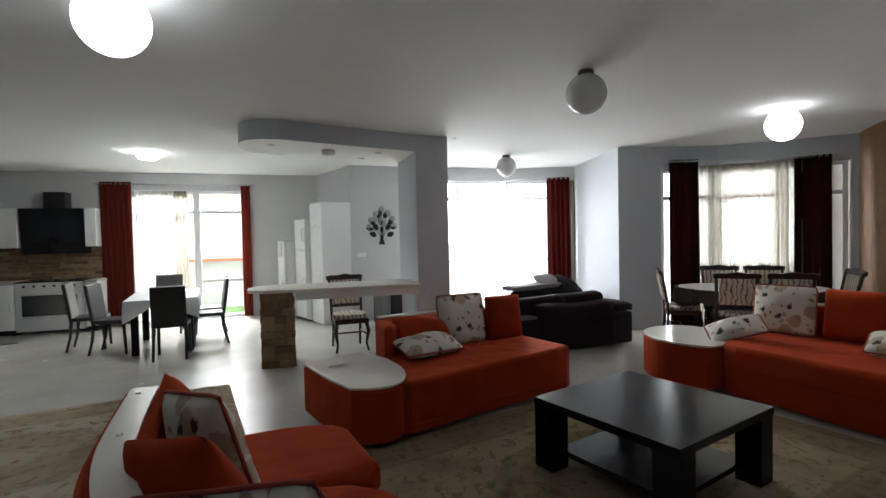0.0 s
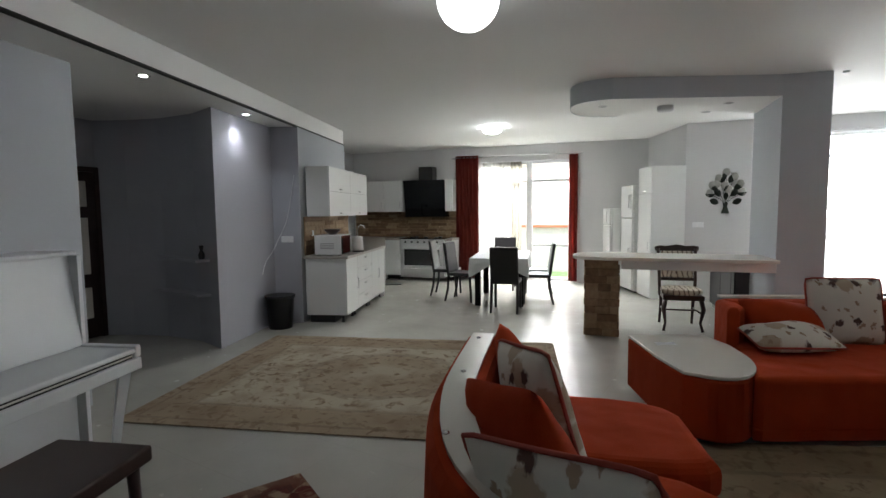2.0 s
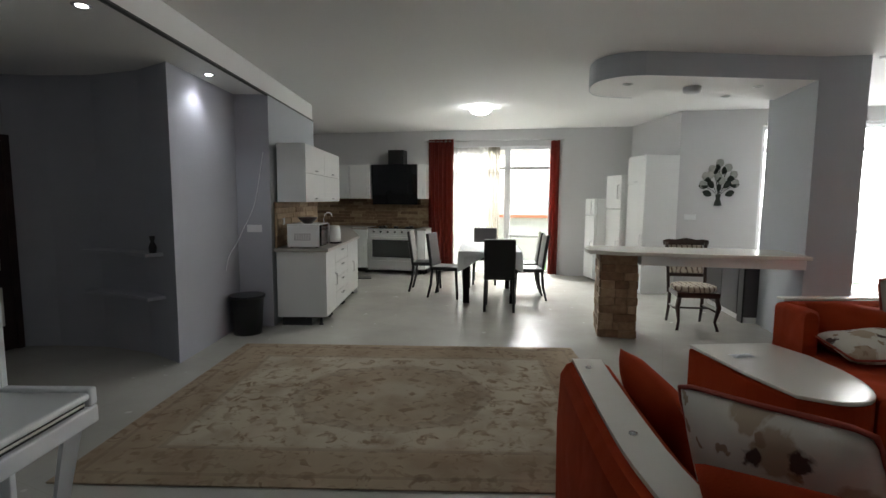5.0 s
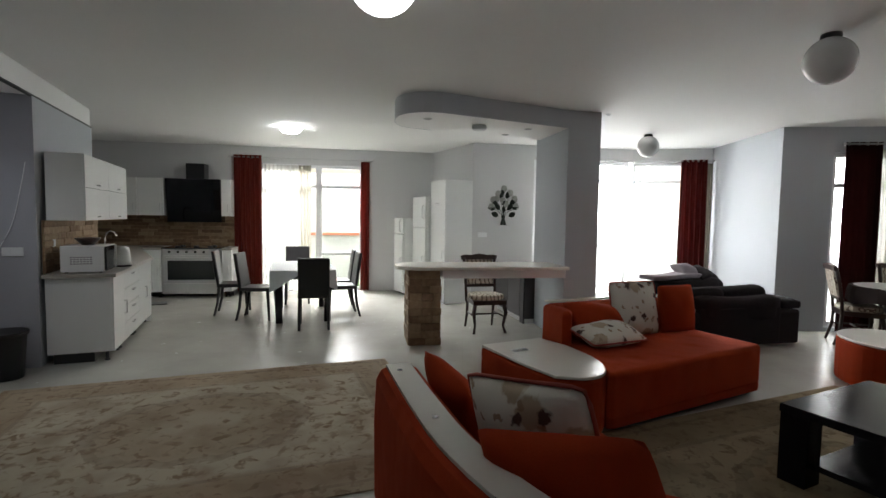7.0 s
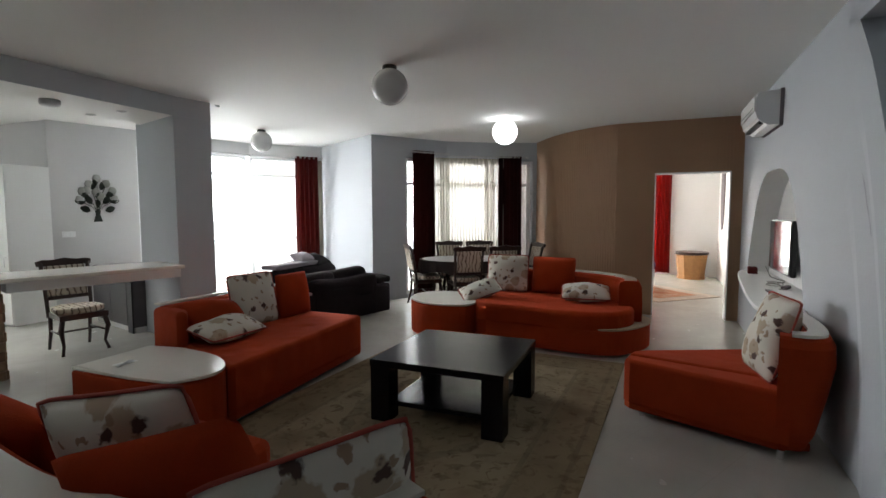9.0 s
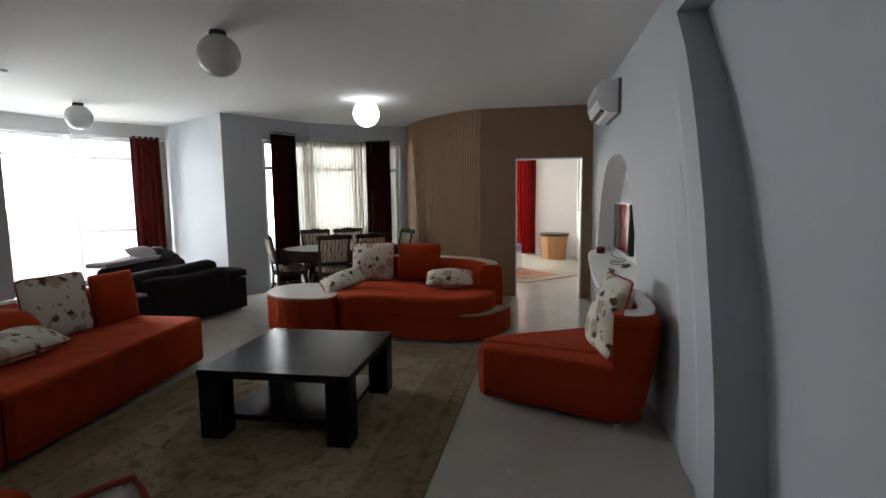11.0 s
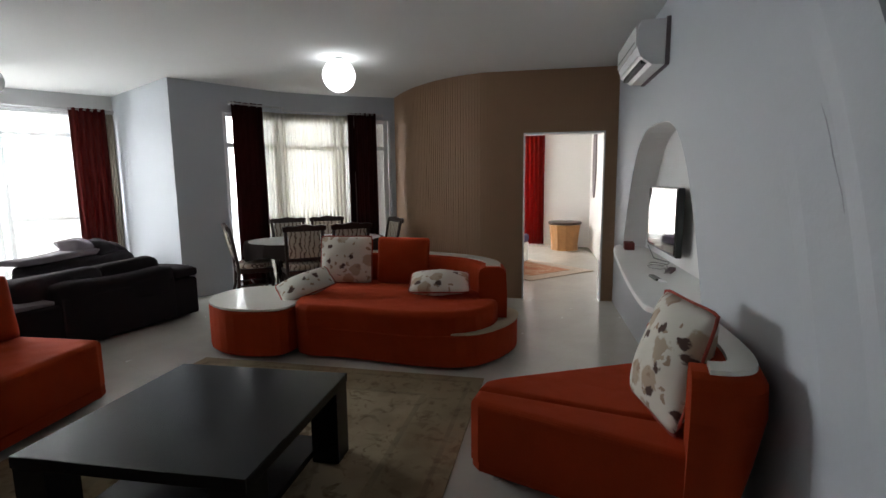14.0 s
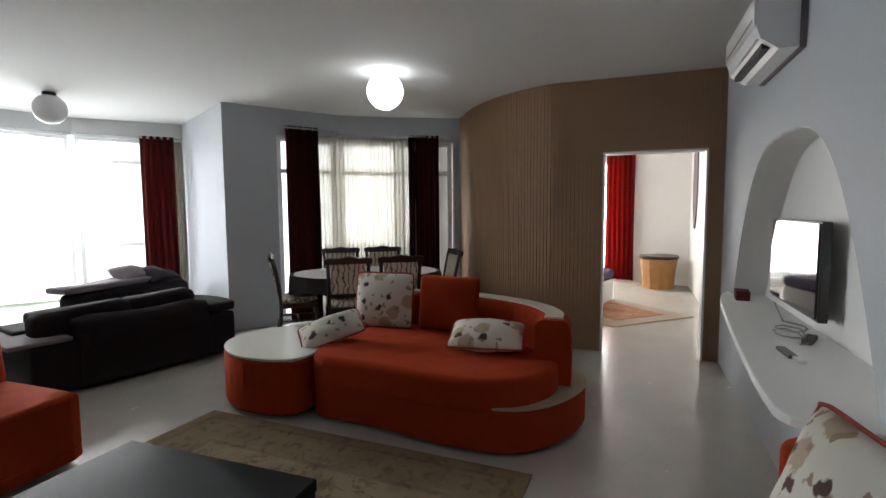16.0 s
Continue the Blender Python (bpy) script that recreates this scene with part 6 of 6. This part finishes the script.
for x, z in ((0, 0.70), (-0.13, 0.60), (0.15, 0.62), (-0.24, 0.48), (0.25, 0.50), (-0.28, 0.34), (0.28, 0.36), (-0.02, 0.47), (0.05, 0.40), (-0.16, 0.50)):
    part("petal", lathe([(0.0, -0.05), (0.05, -0.034), (0.074, 0.02), (0.052, 0.08), (0.0, 0.092)], 10), PETAL, fl, m=pose(x, -0.016, z) @ Matrix.Diagonal((1, 0.3, 1, 1)), smooth=True)
for dx, dz in ((-0.24, 0.46), (-0.12, 0.58), (0, 0.68), (0.14, 0.60), (0.24, 0.48), (-0.26, 0.33), (0.26, 0.34)):
    part("stem", tube([(0, -0.012, 0.15), (dx * 0.4, -0.014, 0.15 + (dz - 0.15) * 0.6), (dx, -0.012, dz)], 0.005, 6), LEAF, fl)


def switch(m, gangs, label):
    s = thing("wall_switch", m, label, "switch")
    part("plate", box(-0.042 * gangs, 0.042 * gangs, -0.009, -0.001, -0.042, 0.042, 0.003), PVC, s)
    for k in range(gangs):
        x = (k - (gangs - 1) / 2) * 0.08
        part("rocker", box(x - 0.026, x + 0.026, -0.013, -0.0085, -0.028, 0.028, 0.002), PVC, s)


switch(at(1.62, 8.95, 1.22), 2, "white double switch below the wall flower")
switch(at(-3.79, 5.618, 1.13, 12.5), 2, "white double socket on the hall stub")
switch(at(KX[0] - 0.205 * 0.28 + 0.016, KX[1] + 0.979 * 0.28 + 0.003, 1.2, KA), 1, "white socket on the stone backsplash")

def stub_return(d, z):
    return -3.61 - 0.973 * d, 5.647 - 0.227 * d, z


wire = [stub_return(0.06, 1.98), stub_return(0.10, 1.75), stub_return(0.165, 1.41), stub_return(0.24, 1.24), stub_return(0.31, 1.12), (-3.93, 5.50, 0.98), (-3.895, 5.28, 0.85), (-3.875, 5.20, 0.70)]
tagged(part("cable", tube(smoothed(wire, 2), 0.004, 6), PVC, smooth=True), "thin loose white cable hanging on the hall wall", "cable")
tagged(part("smoke_detector", lathe([(0.0, H - 0.024), (0.02, H - 0.022), (0.03, H - 0.010), (0.03, H - 0.001), (0.0, H - 0.0005)], 20, x=2.52, y=6.2), PVC, smooth=True), "small white smoke detector on the ceiling", "smoke detector")
bm = bmesh.new()
g = [[bm.verts.new((0.05 * i, 0.035 * j, 0.004 + 0.006 * abs(math.sin(i * 1.9 + j)))) for i in range(4)] for j in range(3)]
for j in range(2):
    for i in range(3):
        bm.faces.new((g[j][i], g[j][i + 1], g[j + 1][i + 1], g[j + 1][i]))
bmesh.ops.solidify(bm, geom=bm.faces[:], thickness=0.001)
tagged(part("paper", bm, CLOTH, m=at(0.66, 4.02, 0.4615, 20)), "crumpled scrap of white paper on the side table", "paper")

# ---- bedroom beyond the doorway ----
st = thing("log_table", at(11.92, 2.86), "varnished log side table with a dark top", "side table")
part("log", lathe([(0.0, 0.0), (0.30, 0.0), (0.29, 0.10), (0.31, 0.30), (0.34, 0.55), (0.0, 0.56)], 11), TREEWOOD, st)
part("top", prism(smoothed([(-0.40, -0.2), (-0.1, -0.38), (0.3, -0.30), (0.40, 0.1), (0.1, 0.38), (-0.3, 0.3)], 2, True), 0.561, 0.62, 0.01), DARKWOOD, st)
BR = shade("beige_rug_pile", (0.42, 0.34, 0.28), 0.95, vary=0.15, scale=10, fine=150, bump=0.05, spec=0.1)
BO = carpet("orange_patterned_pile", 1.4, 0.9, (0.45, 0.11, 0.05), (0.40, 0.20, 0.12), (0.50, 0.36, 0.26), (0.25, 0.04, 0.02))
br = thing("rug", at(9.31, 3.02, 0, 59.5), "orange and beige bedroom rug", "rug")
part("border", box(-0.97, 0.97, -0.72, 0.72, 0.001, 0.012, 0.003, 1), BR, br)
part("field", box(-0.70, 0.70, -0.45, 0.45, 0.0121, 0.016, 0.001, 1), BO, br, "orange centre field")
bd = thing("bed", at(8.72, 3.15), "low white bed with a purple blanket", "bed")
part("base", box(0.0, 1.43, 0.0, 1.75, 0.0, 0.36, 0.02), WHITE, bd)
part("mattress", box(-0.01, 1.45, -0.01, 1.75, 0.361, 0.52, 0.06, 4), PURPLE, bd, "purple blanket over the mattress")
bm = bmesh.new()
el = [(0.30 * math.cos(2 * math.pi * k / 32), 0.85 * math.sin(2 * math.pi * k / 32)) for k in range(32)]
rows = [[bm.verts.new((*tv_point(-4.3 + a, d), 2.0 + c)) for a, c in el] for d in (0.2, 0.2195)]
bm.faces.new(rows[0])
bm.faces.new(rows[1])
for k in range(32):
    bm.faces.new((rows[0][k], rows[0][(k + 1) % 32], rows[1][(k + 1) % 32], rows[1][k]))
tagged(part("wall_oval", bm, GREYLIGHT), "grey oval panel on the bedroom wall", "wall panel")

# white lining of the bedroom doorway
P0, PD, PN2 = Vector((6.94, 2.83)), Vector((0.2725, -0.962)), Vector((0.962, 0.2725))


def doorway(s, d):
    p = P0 + PD * s + PN2 * d
    return p.x, p.y


lin = thing("door_2", at(0, 0), "white lining of the open bedroom doorway", "door frame", kind="structure")
part("jamb", prism([doorway(0.512, -0.026), doorway(0.532, -0.026), doorway(0.532, 0.165), doorway(0.512, 0.165)], 0, 2.098), PVC, lin)
part("jamb", prism([doorway(1.468, -0.026), doorway(1.488, -0.026), doorway(1.488, 0.165), doorway(1.468, 0.165)], 0, 2.098), PVC, lin)
part("head", prism([doorway(0.5325, -0.026), doorway(1.4675, -0.026), doorway(1.4675, 0.165), doorway(0.5325, 0.165)], 2.078, 2.098), PVC, lin)

# ---- stones and slats ----
stones(leg, 0.03, 0.39, 0.0, 0.80, at(0, 6.07, 0, 0) @ Matrix.Diagonal((1, -1, 1, 1)), 3, 9)
stones(leg, 6.07, 6.57, 0.0, 0.90, Matrix(((0, -1, 0, 0.03), (1, 0, 0, 0), (0, 0, 1, 0), (0, 0, 0, 1))), 4, 10)
stones(leg, -6.57, -6.07, 0.0, 0.80, Matrix(((0, 1, 0, 0.39), (-1, 0, 0, 0), (0, 0, 1, 0), (0, 0, 0, 1))), 5, 9)
stones(splash, 0.0, 2.58, 0.905, 1.472, at(0, -0.012, 0) @ Matrix.Diagonal((1, -1, 1, 1)), 6, 9, 0.02, (7, 8, 9))
stones(splash2, 0.02, 1.86, 0.905, 1.425, at(0, -0.011, 0) @ Matrix.Diagonal((1, -1, 1, 1)), 7, 8, 0.014, (5, 6, 7))


def slat_mesh(z0, z1):
    bm = box(-0.0155, 0.0155, -0.009, 0.0, z0, z1)
    me = bpy.data.meshes.new("slat")
    bm.to_mesh(me)
    bm.free()
    me.materials.append(BROWNSLAT)
    return me


tall_slat, short_slat = slat_mesh(0.002, H - 0.003), slat_mesh(2.102, H - 0.003)
path = [Vector(p) for p in brown_line] + [Vector((7.43, 1.1))]
run, step, want = 0.0, 0.042, 0.02
for a, c in zip(path, path[1:]):
    d = (c - a).length
    while want <= run + d:
        p = a + (c - a) * ((want - run) / d)
        over = arc + 0.492 < want < arc + 1.51
        o = new("slat", short_slat if over else tall_slat)
        o.parent = wall_brown
        o.matrix_basis = at(p.x, p.y, 0, math.degrees(math.atan2(c.y - a.y, c.x - a.x)) + 0) @ at(0, -0.0, 0, 0)
        want += step
    run += d
